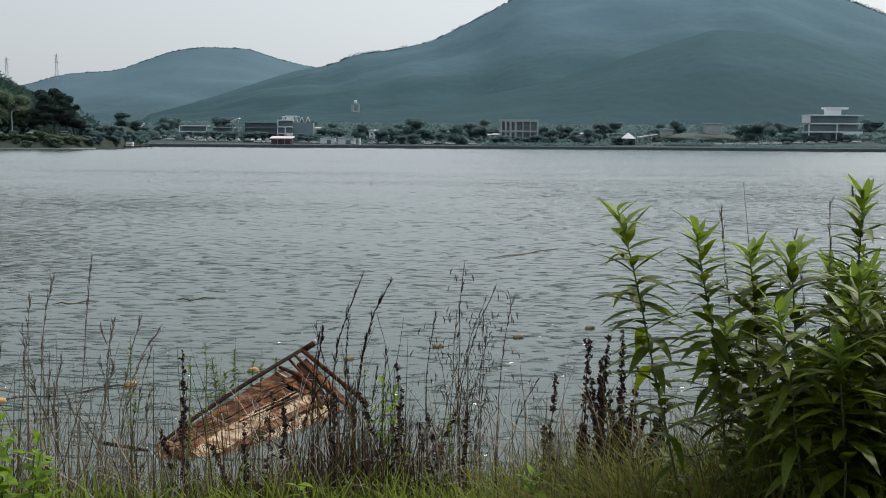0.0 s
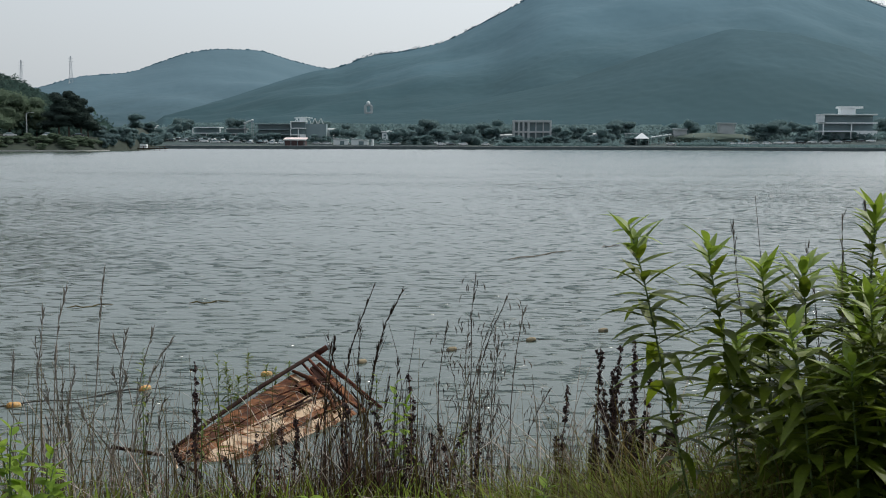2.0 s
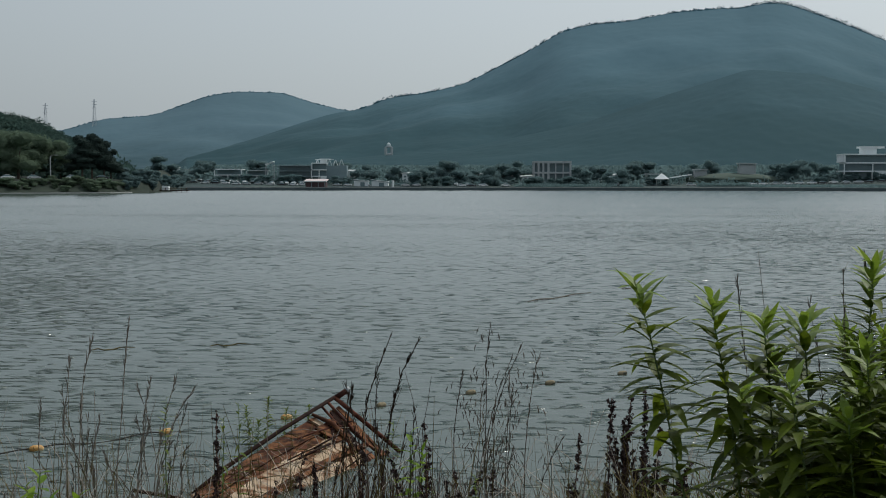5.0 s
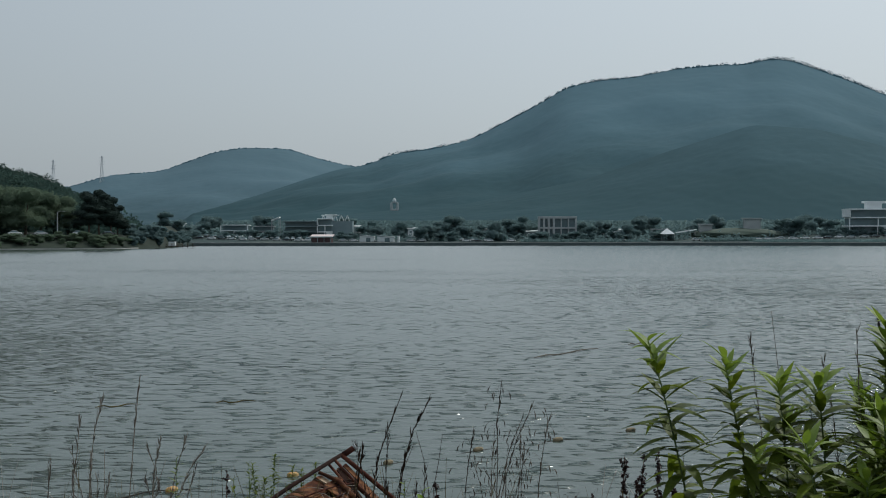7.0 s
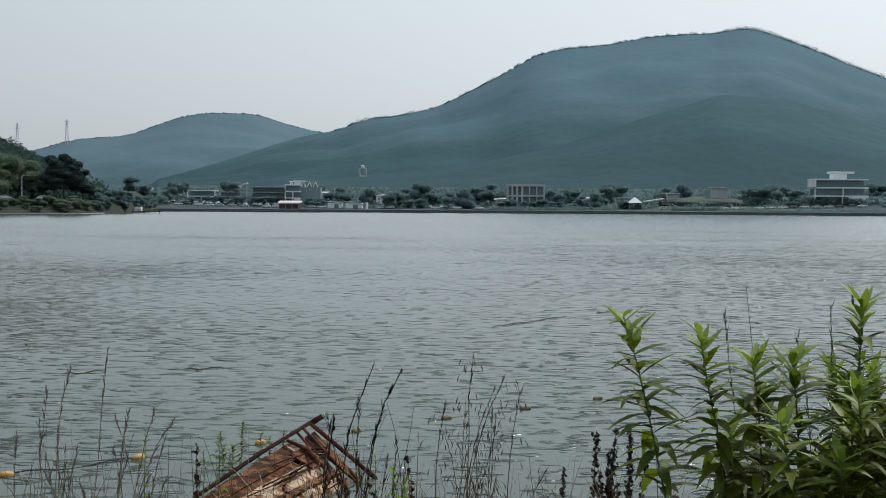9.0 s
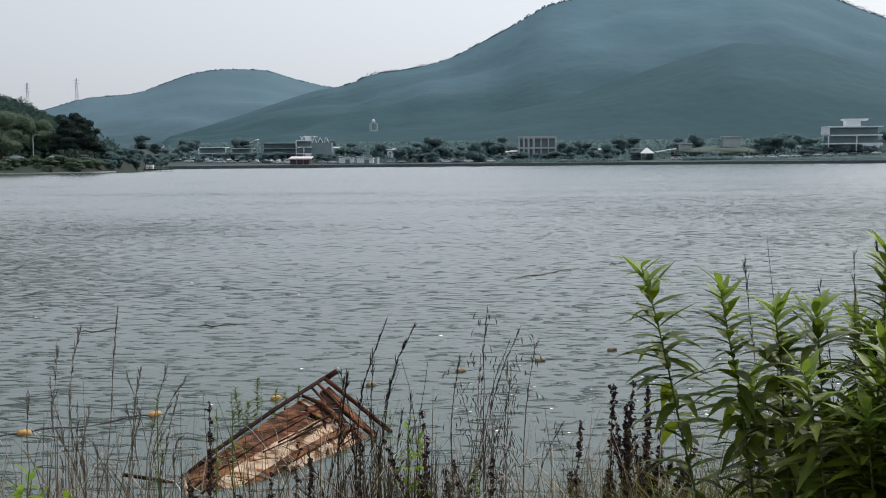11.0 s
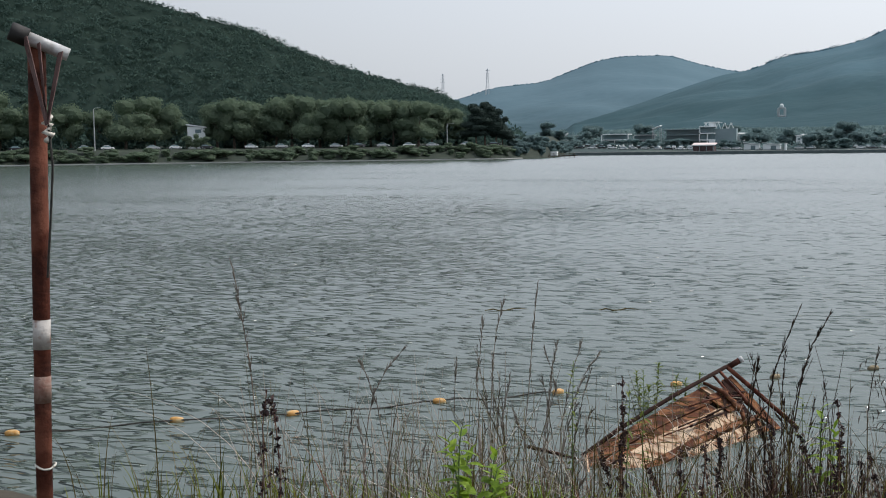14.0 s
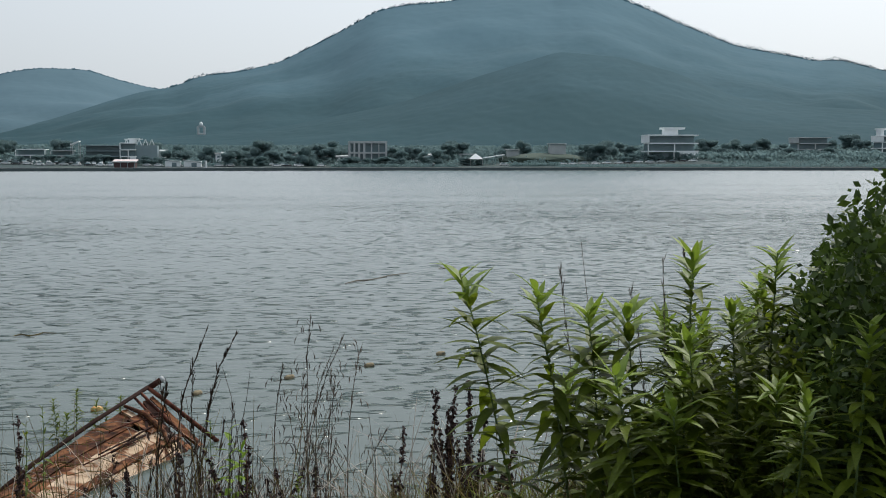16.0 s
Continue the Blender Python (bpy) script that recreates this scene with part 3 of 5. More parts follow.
thing("shore_edging", mesh_of("shore_edging", ev, ef), CONCRETE, "pale concrete edging along the headland waterline", "edging", kind="structure")

# ---- kinds of things: trees, cars, buildings ----


def tree_parts(kind):
    """Meshes of a trunk with limbs and of a crown, 1 m wide units scaled per tree."""
    limbs = []
    lobes = []
    if kind == "willow":
        trunk_top = 0.45
        for k in range(9):
            an, rad = rg.uniform(0, 6.28), rg.uniform(0.12, 0.30)
            lobes.append((math.cos(an) * rad, math.sin(an) * rad, rg.uniform(0.25, 0.80), rg.uniform(0.17, 0.26), rg.uniform(0.17, 0.26), rg.uniform(0.13, 0.2)))
        lobes.append((0, 0, 0.80, 0.2, 0.2, 0.18))
    elif kind == "pine":
        trunk_top = 0.6
        for k in range(10):
            h = 0.3 + 0.065 * k
            an = rg.uniform(0, 6.28)
            w = 0.30 * (1.05 - h) + 0.09
            lobes.append((math.cos(an) * w * 0.6, math.sin(an) * w * 0.6, h, w, w, 0.09))
        lobes.append((0, 0, 0.55, 0.24, 0.24, 0.3))
    else:
        trunk_top = 0.4
        for k in range(10):
            an, rad = rg.uniform(0, 6.28), rg.uniform(0.05, 0.3)
            lobes.append((math.cos(an) * rad, math.sin(an) * rad, rg.uniform(0.22, 0.85), rg.uniform(0.15, 0.25), rg.uniform(0.15, 0.25), rg.uniform(0.13, 0.22)))
    limbs.append(tube([(0, 0, -0.03), (0.01, 0, 0.2), (0, 0.01, trunk_top)], [0.03, 0.022, 0.014], 6))
    for lob in lobes[:6]:
        limbs.append(tube([(0, 0, trunk_top * 0.7), (lob[0] * 0.5, lob[1] * 0.5, (trunk_top + lob[2]) / 2), lob[:3]], [0.012, 0.008, 0.003], 4))
    crown = leaf_cloud(lobes, 520, 0.020, 0.25 if kind == "willow" else 0.05)
    hull = [(np.array(lob[:3]) + ICO2[0] * np.array(lob[3:]) * rg.uniform(0.68, 0.9, (len(ICO2[0]), 1)), ICO2[1]) for lob in lobes]
    return mesh_of("trunk", *merged(limbs)), mesh_of("crown", *merged([crown] + hull))


def grow(kind_parts, leaves, name, place, height, width, label, category, group, turn=0.0):
    ob = root(name, place, label, category, group, turn)
    ob.scale = (width, width, height)
    part("trunk", kind_parts[0], BARK, ob)
    part("crown", kind_parts[1], leaves, ob)
    return ob


WILLOWS = [tree_parts("willow") for _ in range(4)]
PINES = [tree_parts("pine") for _ in range(2)]
ROUND = [tree_parts("round") for _ in range(4)]
ROUND_LEFT = [tree_parts("round") for _ in range(3)]


def car_meshes():
    """A saloon: body with bonnet and boot, glazed cabin, wheels."""
    prof = [(-2.15, 0.35), (-2.2, 0.75), (-1.9, 0.92), (1.0, 0.95), (2.05, 0.78), (2.15, 0.4), (1.9, 0.28), (-1.9, 0.28)]
    cab = [(-1.75, 0.93), (-1.15, 1.43), (0.35, 1.45), (1.15, 0.94)]

    def extrude(poly, w, inset):
        bm = bmesh.new()
        lo = [bm.verts.new((x, -w + (inset if z > 1.2 else 0), z)) for x, z in poly]
        hi = [bm.verts.new((x, w - (inset if z > 1.2 else 0), z)) for x, z in poly]
        bm.faces.new(lo)
        bm.faces.new(hi[::-1])
        for i in range(len(poly)):
            j = (i + 1) % len(poly)
            bm.faces.new((lo[j], lo[i], hi[i], hi[j]))
        bmesh.ops.recalc_face_normals(bm, faces=bm.faces)
        bmesh.ops.bevel(bm, geom=bm.edges[:], offset=0.05, segments=1, affect="EDGES")
        me = bpy.data.meshes.new("car")
        bm.to_mesh(me)
        bm.free()
        return me

    body, cabin = extrude(prof, 0.86, 0), extrude(cab, 0.78, 0.14)
    roof = bpy.data.meshes.new("roof")
    bm = box((1.45, 1.26, 0.06), (-0.4, 0, 1.47), 0.02)
    bm.to_mesh(roof)
    bm.free()
    wheel = mesh_of("wheel", *tube([(0, -0.1, 0), (0, 0.1, 0)], 0.32, 12))
    rim = mesh_of("rim", *tube([(0, -0.108, 0), (0, 0.108, 0)], 0.2, 10))
    return body, cabin, roof, wheel, rim


CAR_BODY, CAR_CABIN, CAR_ROOF, CAR_WHEEL, CAR_RIM = car_meshes()
CAR_KINDS = {}


def car(place, turn, paint, tone, group):
    label = f"parked {tone} saloon car beside the lake road"
    if tone in CAR_KINDS:
        return copy_thing(CAR_KINDS[tone], pose(*place, 0, 0, turn))
    ob = root("car", place, label, "car", group, turn)
    body, roof = CAR_BODY.copy(), CAR_ROOF.copy()
    part("body", body, paint, ob)
    part("cabin_glass", CAR_CABIN, HAZED_GLASS, ob, "dark car windows")
    part("roof", roof, paint, ob)
    for x in (-1.35, 1.35):
        for y in (-0.78, 0.78):
            wheel = part("wheel", CAR_WHEEL, TYRE, ob, at=pose(x, y, 0.32))
            part("rim", CAR_RIM, STEEL, wheel, "grey metal rim")
    CAR_KINDS[tone] = ob
    return ob


def far_xy(x550, y):
    """A place on the far side, by where it stands across the lake at 550 m."""
    return x550 * y / 550.0, y


def far_h(z550, y):
    return 3.5 + (z550 - 3.5) * y / 550.0


def ground_at(x, y):
    az, r = math.degrees(math.atan2(x, y)), math.hypot(x, y)
    return float(land_z(az, r - float(SHORE(az))))


def modern_block(x0, x1, z_top, y, floors, mat, label, depth=12.0, tower=None, wing=True):
    """A flat-roofed block: pale floor slabs and end walls, dark glazing set back, posts, a stair tower on the roof."""
    k = y / 550.0
    xa, xb = x0 * k, x1 * k
    w, cx = xb - xa, (xa + xb) / 2
    zb = ground_at(cx, y)
    zt = far_h(z_top, y)
    ob = root("building", (cx, y, zb), label, "building", "lakeside buildings")
    h = (zt - zb) / floors
    bays = ((0.0, 0.52, 1.0), (0.0, 0.53), (0.0,)) if wing else ((0.0, 0.5, 1.0), (0.0, 1.0), (0.0, 1.0))
    for i in range(floors):
        z = h * i
        part("glazing", box((w * (0.9 if i else 0.8), depth * 0.7, h * 0.84), (0, 1.2, z + h * 0.42), 0.05), HAZED_GLASS, ob, "dark glass set back")
        part("floor_slab", box((w * (1.0 if i != 1 else 0.95), depth, h * 0.15), (0 if i != 1 else w * 0.025, 0, z + h * 0.925), 0.05), mat, ob)
        for q in bays[min(i, 2)]:
            part("post", box((0.45, 0.45, h * 0.85), ((q - 0.5) * w * 0.97, -depth * 0.47, z + h * 0.425)), mat, ob)
    if wing:
        part("end_wall", box((w * 0.03, depth * 0.98, h * 0.84), (-w * 0.48, 0.05, h * (floors - 0.58)), 0.03), mat, ob)
        part("panel_wall", box((w * 0.36, 0.4, h * 0.55), (w * 0.3, -depth * 0.48, h * 0.575), 0.03), mat, ob)
    if tower:
        t0, t1, tz = tower
        tw = (t1 - t0) * k
        th = far_h(tz, y) - zt
        part("stair_tower", box((tw * 0.6, depth * 0.4, th), ((t0 + t1) / 2 * k - cx - tw * 0.1, 0, zt - zb + th / 2), 0.03), mat, ob)
        part("tower_roof", box((tw, depth * 0.5, th * 0.28), ((t0 + t1) / 2 * k - cx, 0, zt - zb + th), 0.03), mat, ob)
    return ob


# ---- the far shore ----
sh_az = np.arange(-14.0, 40.1, 0.5)
sh_r = SHORE(sh_az)


def strip(d0, d1, z0, z1):
    """A wall that follows the far shore, between two distances from the water's edge and two heights."""
    a = np.radians(sh_az)
    ring = []
    for d, z in ((d0, z0), (d0, z1), (d1, z1), (d1, z0)):
        r = sh_r + d
        ring.append(np.stack([np.sin(a) * r, np.cos(a) * r, np.full(len(a), z)], -1))
    v = np.stack(ring, 1).reshape(-1, 3)
    f = [(i * 4 + k, i * 4 + (k + 1) % 4, i * 4 + 4 + (k + 1) % 4, i * 4 + 4 + k) for i in range(len(a) - 1) for k in range(4)]
    return v, np.array(f)


thing("quay_wall", mesh_of("quay_wall", *strip(-0.6, 0.1, -0.6, 1.3)), STONE_WALL, "dark stone quay wall along the far shore", "quay wall", kind="structure")
thing("promenade", mesh_of("promenade", *strip(0.3, 5.0, 1.2, 1.5)), CONCRETE, "pale concrete lakeside promenade", "promenade", kind="structure")

modern_block(168.2, 193.4, 16.9, 585, 3, WHITE_PAINT, "white three-storey building with long glazed balconies", tower=(176.5, 187.5, 20.0))
modern_block(243.3, 260.5, 15.8, 590, 3, GREY_PAINT, "grey three-storey lakeside building among trees")
modern_block(286.5, 312.0, 16.7, 580, 3, WHITE_PAINT, "pale lakeside building with a flat roof", tower=(287, 290, 20))
modern_block(-123.0, -110.0, 9.9, 588, 2, WHITE_PAINT, "low white-roofed cafe above the car park", depth=9, wing=False)
modern_block(-108.0, -98.0, 9.3, 592, 2, GREY_PAINT, "small grey two-storey cafe", depth=8, wing=False)
modern_block(-93.5, -76.0, 11.6, 590, 3, HAZED_CLADDING, "dark three-storey restaurant with open terraces", depth=11, wing=False)
modern_block(-77.5, -70.5, 12.8, 586, 3, WHITE_PAINT, "white stair block with roof frames beside the restaurant", depth=8, tower=(-74, -69, 14.5))

# white roof frames over the terraces
frames = root("roof_frames", (*far_xy(-68.5, 588), ground_at(*far_xy(-68.5, 588))), "white zigzag roof frames on the terrace", "pergola")
fz = far_h(11.6, 588) - frames.location.z
part("terrace", box((16, 7, fz), (0, 1, fz / 2), 0.05), HAZED_CLADDING, frames, "dark terrace block")
for k in range(5):
    fx = -6.6 + 3.0 * k
    for side in (-1, 1):
        part("strut", box((0.35, 0.35, 3.0), (fx + side * 0.6, -2.2, fz + 1.4), 0, Matrix.Rotation(radians(-side * 22), 4, "Y")), WHITE_PAINT, frames)
part("top_rail", box((9.0, 0.4, 0.4), (-3.2, -2.2, fz + 2.9)), WHITE_PAINT, frames)
for x550, z550 in ((-60, 9.0), (-33, 8.0), (-28, 5.5), (2, 7.8), (17, 6.9), (20, 6.4), (24, 6.6), (58, 5.6), (-143, 8), (63, 7.2)):
    hx, hy = far_xy(x550, 596)
    hz = ground_at(hx, hy)
    hh = max(1.8, far_h(z550, 596) - hz)
    cot = root("cottage", (hx, hy, hz), "small pale cottage half hidden by trees", "house", "small cottages", float(rg.uniform(-25, 25)))
    part("wall", box((4.6, 4, hh), (0, 0, hh / 2), 0.03), WHITE_PAINT, cot)
    part("roof", box((5.4, 4.8, 0.35), (0, 0, hh + 0.2), 0.05, Matrix.Rotation(radians(9), 4, "X")), GREY_PAINT, cot)
    pane = part("window", box((1.2, 0.1, 0.9), (-0.8, -2.03, hh * 0.6)), HAZED_GLASS, cot, "dark window")
    part("sill", box((1.4, 0.2, 0.1), (-0.8, -2.08, hh * 0.6 - 0.5)), WHITE_PAINT, pane)

# the plain grey house with square openings
hy = 588
hx0, hx1 = 26.0 * hy / 550, 44.0 * hy / 550
hz = ground_at(35 * hy / 550, hy)
ht = far_h(13.7, hy) - hz
house = root("house", ((hx0 + hx1) / 2, hy, hz), "plain grey concrete house with square window openings", "house", "lakeside buildings")
hw = hx1 - hx0
part("rear_wall", box((hw, 0.4, ht), (0, 6, ht / 2)), GREY_PAINT, house)
part("glazing", box((hw * 0.97, 0.2, ht * 0.98), (0, 1.2, ht * 0.49)), HAZED_GLASS, house, "dark glass set back")
for z, t in ((ht * 0.03, 0.5), (ht * 0.48, 0.9), (ht * 0.95, 1.1)):
    part("floor_beam", box((hw, 7, t), (0, 3, z), 0.03), GREY_PAINT, house)
for j, wd in enumerate((0.9, 0.9, 1.0, 1.1, 0.5, 0.5, 0.9)):
    part("wall_pier", box((wd, 0.9, ht * 0.96), (-hw * 0.475 + hw * 0.95 * (0, 0.13, 0.26, 0.40, 0.6, 0.8, 1)[j], 0, ht * 0.48), 0.03), GREY_PAINT, house)

# boathouse with a pale roof over the water's edge
bx, by = -75.5, 549.0
boathouse = root("boathouse", (bx, by, -0.4), "dark maroon boathouse with a pale roof on the quay", "boathouse", "lakeside buildings")
part("wall", box((9.6, 7.5, 4.3), (0, 0, 2.0), 0.05), material("maroon_boards", (0.055, 0.035, 0.038), (0.085, 0.05, 0.05), 0.5, 0.8, 0.05, 6), boathouse)
part("roof", box((10.6, 9.0, 0.5), (0, 0, 5.0), 0.1, Matrix.Rotation(radians(6), 4, "X")), material("pale_pink_sheet", (0.55, 0.46, 0.45), (0.70, 0.60, 0.58), 0.4, 0.7, 0.05, 5), boathouse, "pale pinkish sheet roof")
part("fascia", box((10.7, 0.2, 0.4), (0, -4.6, 4.6)), WHITE_PAINT, boathouse, "white fascia board")
for j in range(4):
    part("post", box((0.25, 0.25, 5.0), (-4.6 + 3.05 * j, -4.3, 2.2)), HAZED_CLADDING, boathouse)

for x550, zt, w, lab in ((-54.3, 4.5, 7.0, "small grey shed by the quay"), (-45.5, 4.3, 8.0, "low white kiosk with a pitched roof")):
    x, y = far_xy(x550, 566)
    z = ground_at(x, y)
    shed = root("shed", (x, y, z), lab, "shed", "quay sheds")
    hh = far_h(zt, y) - z
    part("wall", box((w, 4, hh), (0, 0, hh / 2), 0.03), WHITE_PAINT, shed)
    part("roof", box((w * 1.1, 5, 0.25), (0, 0, hh + 0.12), 0.03, Matrix.Rotation(radians(7), 4, "Y")), GREY_PAINT, shed)
    part("door", box((w * 0.3, 0.1, hh * 0.7), (w * 0.1, -2.02, hh * 0.35)), HAZED_GLASS, shed, "dark doorway")

x, y = far_xy(-39.5, 556)
pillar = root("sign_pillar", (x, y, ground_at(x, y)), "white advertising pillar on the promenade", "sign")
part("column", mesh_of("column", *tube([(0, 0, 0), (0, 0, 3.0)], 0.55, 10)), WHITE_PAINT, pillar)
part("cap", mesh_of("cap", *tube([(0, 0, 3.0), (0, 0, 3.25)], [0.75, 0.6], 10)), GREY_PAINT, pillar)

# lookout tower on the wooded slope
tx, ty = polar(-4.31, 900)
tower = root("lookout_tower", (tx, ty, 24.6), "white twin-legged lookout tower above the woods", "tower")
for side in (-1, 1):
    part("leg", box((1.9, 1.7, 6.0), (side * 2.3, 0, 3.2), 0.5), GREY_PAINT, tower)
part("base", box((5.6, 2.0, 1.5), (0, 0, 0.6), 0.3), GREY_PAINT, tower)
part("crossbeam", box((5.6, 1.6, 1.1), (0, 0, 6.2), 0.3), GREY_PAINT, tower)
part("cabin", mesh_of("cabin", *tube([(0, 0, 6.7), (0, 0, 7.2), (0, 0, 8.6), (0, 0, 9.6)], [0.8, 1.4, 1.4, 0.4], 10)), WHITE_PAINT, tower, "white rounded cabin")

# market tent, awning and two small roofs on the slope
x, y = far_xy(86.0, 572)
z = ground_at(x, y)
tent = root("market_tent", (x, y, z), "white peaked market tent on the promenade", "tent")
bm = bmesh.new()
bmesh.ops.create_cone(bm, cap_ends=True, segments=4, radius1=4.6, radius2=0.15, depth=2.8)
bmesh.ops.rotate(bm, matrix=Matrix.Rotation(radians(45), 3, "Z"), verts=bm.verts)
top = far_h(8.0, y) - z
bmesh.ops.translate(bm, vec=(0, 0, top - 1.4), verts=bm.verts)
part("canopy", bm, WHITE_PAINT, tent, "white peaked canopy")
for sx in (-3, 3):
    for sy in (-3, 3):
        part("pole", mesh_of("pole", *tube([(sx, sy, 0), (sx, sy, top - 2.7)], 0.1, 6)), STEEL, tent)
for x550, zt, w, tilt, lab in ((93.5, 6.4, 13.0, -9, "white tarpaulin awning on thin posts"), (82.0, 7.6, 8.0, 0, "flat grey shelter roof"), (103.7, 9.7, 7.0, 2, "small grey roofed pavilion on the slope"), (125.2, 12.5, 9.5, 1, "small flat-roofed hut on the mound"), (-97.5, 12.6, 4.5, -22, "tilted white canopy above the terraces")):
    x, y = far_xy(x550, 590)
    z = ground_at(x, y) - 0.2
    hh = far_h(zt, y) - z
    aw = root("shelter", (x, y, z), lab, "shelter", "small roofs")
    part("roof", box((w, 5, 0.5), (0, 0, hh), 0.05, Matrix.Rotation(radians(tilt), 4, "Y")), WHITE_PAINT if "white" in lab else GREY_PAINT, aw)
    for sx in (-0.42, 0.42):
        for sy in (-2, 2):
            part("post", box((0.25, 0.25, hh), (sx * w, sy, hh / 2)), STEEL, aw)
    if zt > 9 and tilt > 0:
        part("wall", box((w * 0.8, 3.6, hh - 0.4), (0, 0.2, (hh - 0.4) / 2), 0.03), GREY_PAINT, aw)

# grassy mound under the hut
bm = bmesh.new()
bmesh.ops.create_icosphere(bm, subdivisions=4, radius=1)
for q in bm.verts:
    q.co *= 1 + 0.10 * noise.noise(q.co * 2.2)
bmesh.ops.scale(bm, vec=(24, 13, 3.4), verts=bm.verts)
me = bpy.data.meshes.new("grass_mound")
bm.to_mesh(me)
bm.free()
# the mound's grass colour is greyed to imitate far shore haze
thing("grass_mound", me, material("mown_grass", (0.05, 0.075, 0.06), (0.075, 0.10, 0.08), 0.2, 0.95, 0, 1.5), "mown grassy mound above the promenade", "mound", kind="structure", at=pose(*far_xy(119, 592), 5.0))

# trees of the far shore
spots = [(-150, 575, 9), (-144, 566, 7), (-138, 570, 8), (-131, 600, 11), (-126, 606, 10), (-104, 612, 10), (-100, 606, 8), (-66, 600, 9), (-62, 608, 11), (-57, 590, 7), (-50, 600, 10), (-38, 596, 9), (-30, 572, 9), (-27, 578, 10), (-24, 600, 11), (-17, 590, 9), (-12, 596, 12), (-8, 586, 8), (2, 592, 10), (7, 574, 13), (12, 600, 12), (17, 592, 9), (22, 606, 12), (47, 600, 9), (51, 585, 8), (56, 596, 10), (61, 588, 7), (68, 578, 9), (73, 600, 10), (77, 610, 12), (99, 606, 10), (108, 610, 11), (140, 600, 9), (145, 588, 11), (150, 596, 12), (156, 606, 10), (162, 590, 8), (199, 600, 10), (206, 590, 9), (213, 604, 11), (220, 592, 8), (228, 600, 10), (236, 590, 9), (264, 596, 10), (271, 606, 11), (279, 592, 8), (320, 590, 10), (330, 600, 12)]
for i, (x550, y, h) in enumerate(spots):
    x, y = far_xy(x550, y)
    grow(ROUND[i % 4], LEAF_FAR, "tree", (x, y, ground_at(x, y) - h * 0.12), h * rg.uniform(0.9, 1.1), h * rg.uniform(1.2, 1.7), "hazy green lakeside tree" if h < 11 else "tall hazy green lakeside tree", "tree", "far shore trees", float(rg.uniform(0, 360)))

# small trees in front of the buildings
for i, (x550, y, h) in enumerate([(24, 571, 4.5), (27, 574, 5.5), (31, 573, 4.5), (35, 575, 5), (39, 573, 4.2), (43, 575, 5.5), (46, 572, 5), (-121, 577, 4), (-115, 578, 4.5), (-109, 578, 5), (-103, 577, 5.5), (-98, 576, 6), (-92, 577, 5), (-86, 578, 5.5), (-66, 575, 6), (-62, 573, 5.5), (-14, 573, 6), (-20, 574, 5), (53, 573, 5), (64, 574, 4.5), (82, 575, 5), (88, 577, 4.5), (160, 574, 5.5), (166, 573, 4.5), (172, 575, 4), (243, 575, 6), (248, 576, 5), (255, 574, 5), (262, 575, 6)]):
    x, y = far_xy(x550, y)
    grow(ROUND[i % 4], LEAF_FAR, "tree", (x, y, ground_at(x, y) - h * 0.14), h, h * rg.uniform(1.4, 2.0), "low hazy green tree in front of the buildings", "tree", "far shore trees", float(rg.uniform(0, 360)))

# low hedges and scrub behind the promenade
hp = []
for _ in range(900):
    x550, y = rg.uniform(-155, 330), rg.uniform(572, 640)
    x, y = far_xy(x550, y)
    hp.append((x, y, ground_at(x, y) + 0.4))
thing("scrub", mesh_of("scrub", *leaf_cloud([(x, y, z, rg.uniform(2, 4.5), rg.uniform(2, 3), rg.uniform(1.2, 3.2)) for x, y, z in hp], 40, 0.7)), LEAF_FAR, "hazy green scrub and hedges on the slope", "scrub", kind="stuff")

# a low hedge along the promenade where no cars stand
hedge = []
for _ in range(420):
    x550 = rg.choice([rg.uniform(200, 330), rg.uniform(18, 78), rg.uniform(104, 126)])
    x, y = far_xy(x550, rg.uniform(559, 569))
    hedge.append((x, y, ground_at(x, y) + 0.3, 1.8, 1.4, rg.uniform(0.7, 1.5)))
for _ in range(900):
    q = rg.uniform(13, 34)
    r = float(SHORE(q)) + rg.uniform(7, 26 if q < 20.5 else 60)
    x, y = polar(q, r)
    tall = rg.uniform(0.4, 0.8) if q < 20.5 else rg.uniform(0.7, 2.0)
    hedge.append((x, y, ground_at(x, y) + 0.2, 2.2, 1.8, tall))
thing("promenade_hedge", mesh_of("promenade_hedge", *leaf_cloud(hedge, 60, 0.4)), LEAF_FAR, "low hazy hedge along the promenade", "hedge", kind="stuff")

paints = [(CAR_WHITE, "white"), (CAR_SILVER, "silver"), (CAR_DARK, "black"), (CAR_WHITE, "white")]
row = [-134 + 5.2 * k for k in range(11)] + [-66, -60.5, -52, -34, -29, -8, -2.5, 3, 14, 66, 100] + [128 + 5.4 * k for k in range(13)] + [246, 251.5, 257, 263, 269, 275, 281]
for i, x550 in enumerate(row):
    x, y = far_xy(x550 + rg.uniform(-0.6, 0.6), 566 + rg.uniform(-1.5, 1.5))
    paint, tone = paints[int(rg.choice([0, 0, 3, 1, 2]))]
    car((x, y, ground_at(x, y) + 0.05), float(rg.choice([0, 180])) + rg.uniform(-6, 6), paint, tone, "parked cars")
for i in range(22):
    x, y = far_xy((-130 + 3.4 * i if i < 15 else -10 + 6.0 * (i - 15)) + rg.uniform(-0.8, 0.8), 574 + rg.uniform(-2, 3))
    paint, tone = paints[int(rg.choice([0, 0, 3, 1, 2]))]
    car((x, y, ground_at(x, y) + 0.05), 90 + rg.uniform(-8, 8), paint, tone, "parked cars")

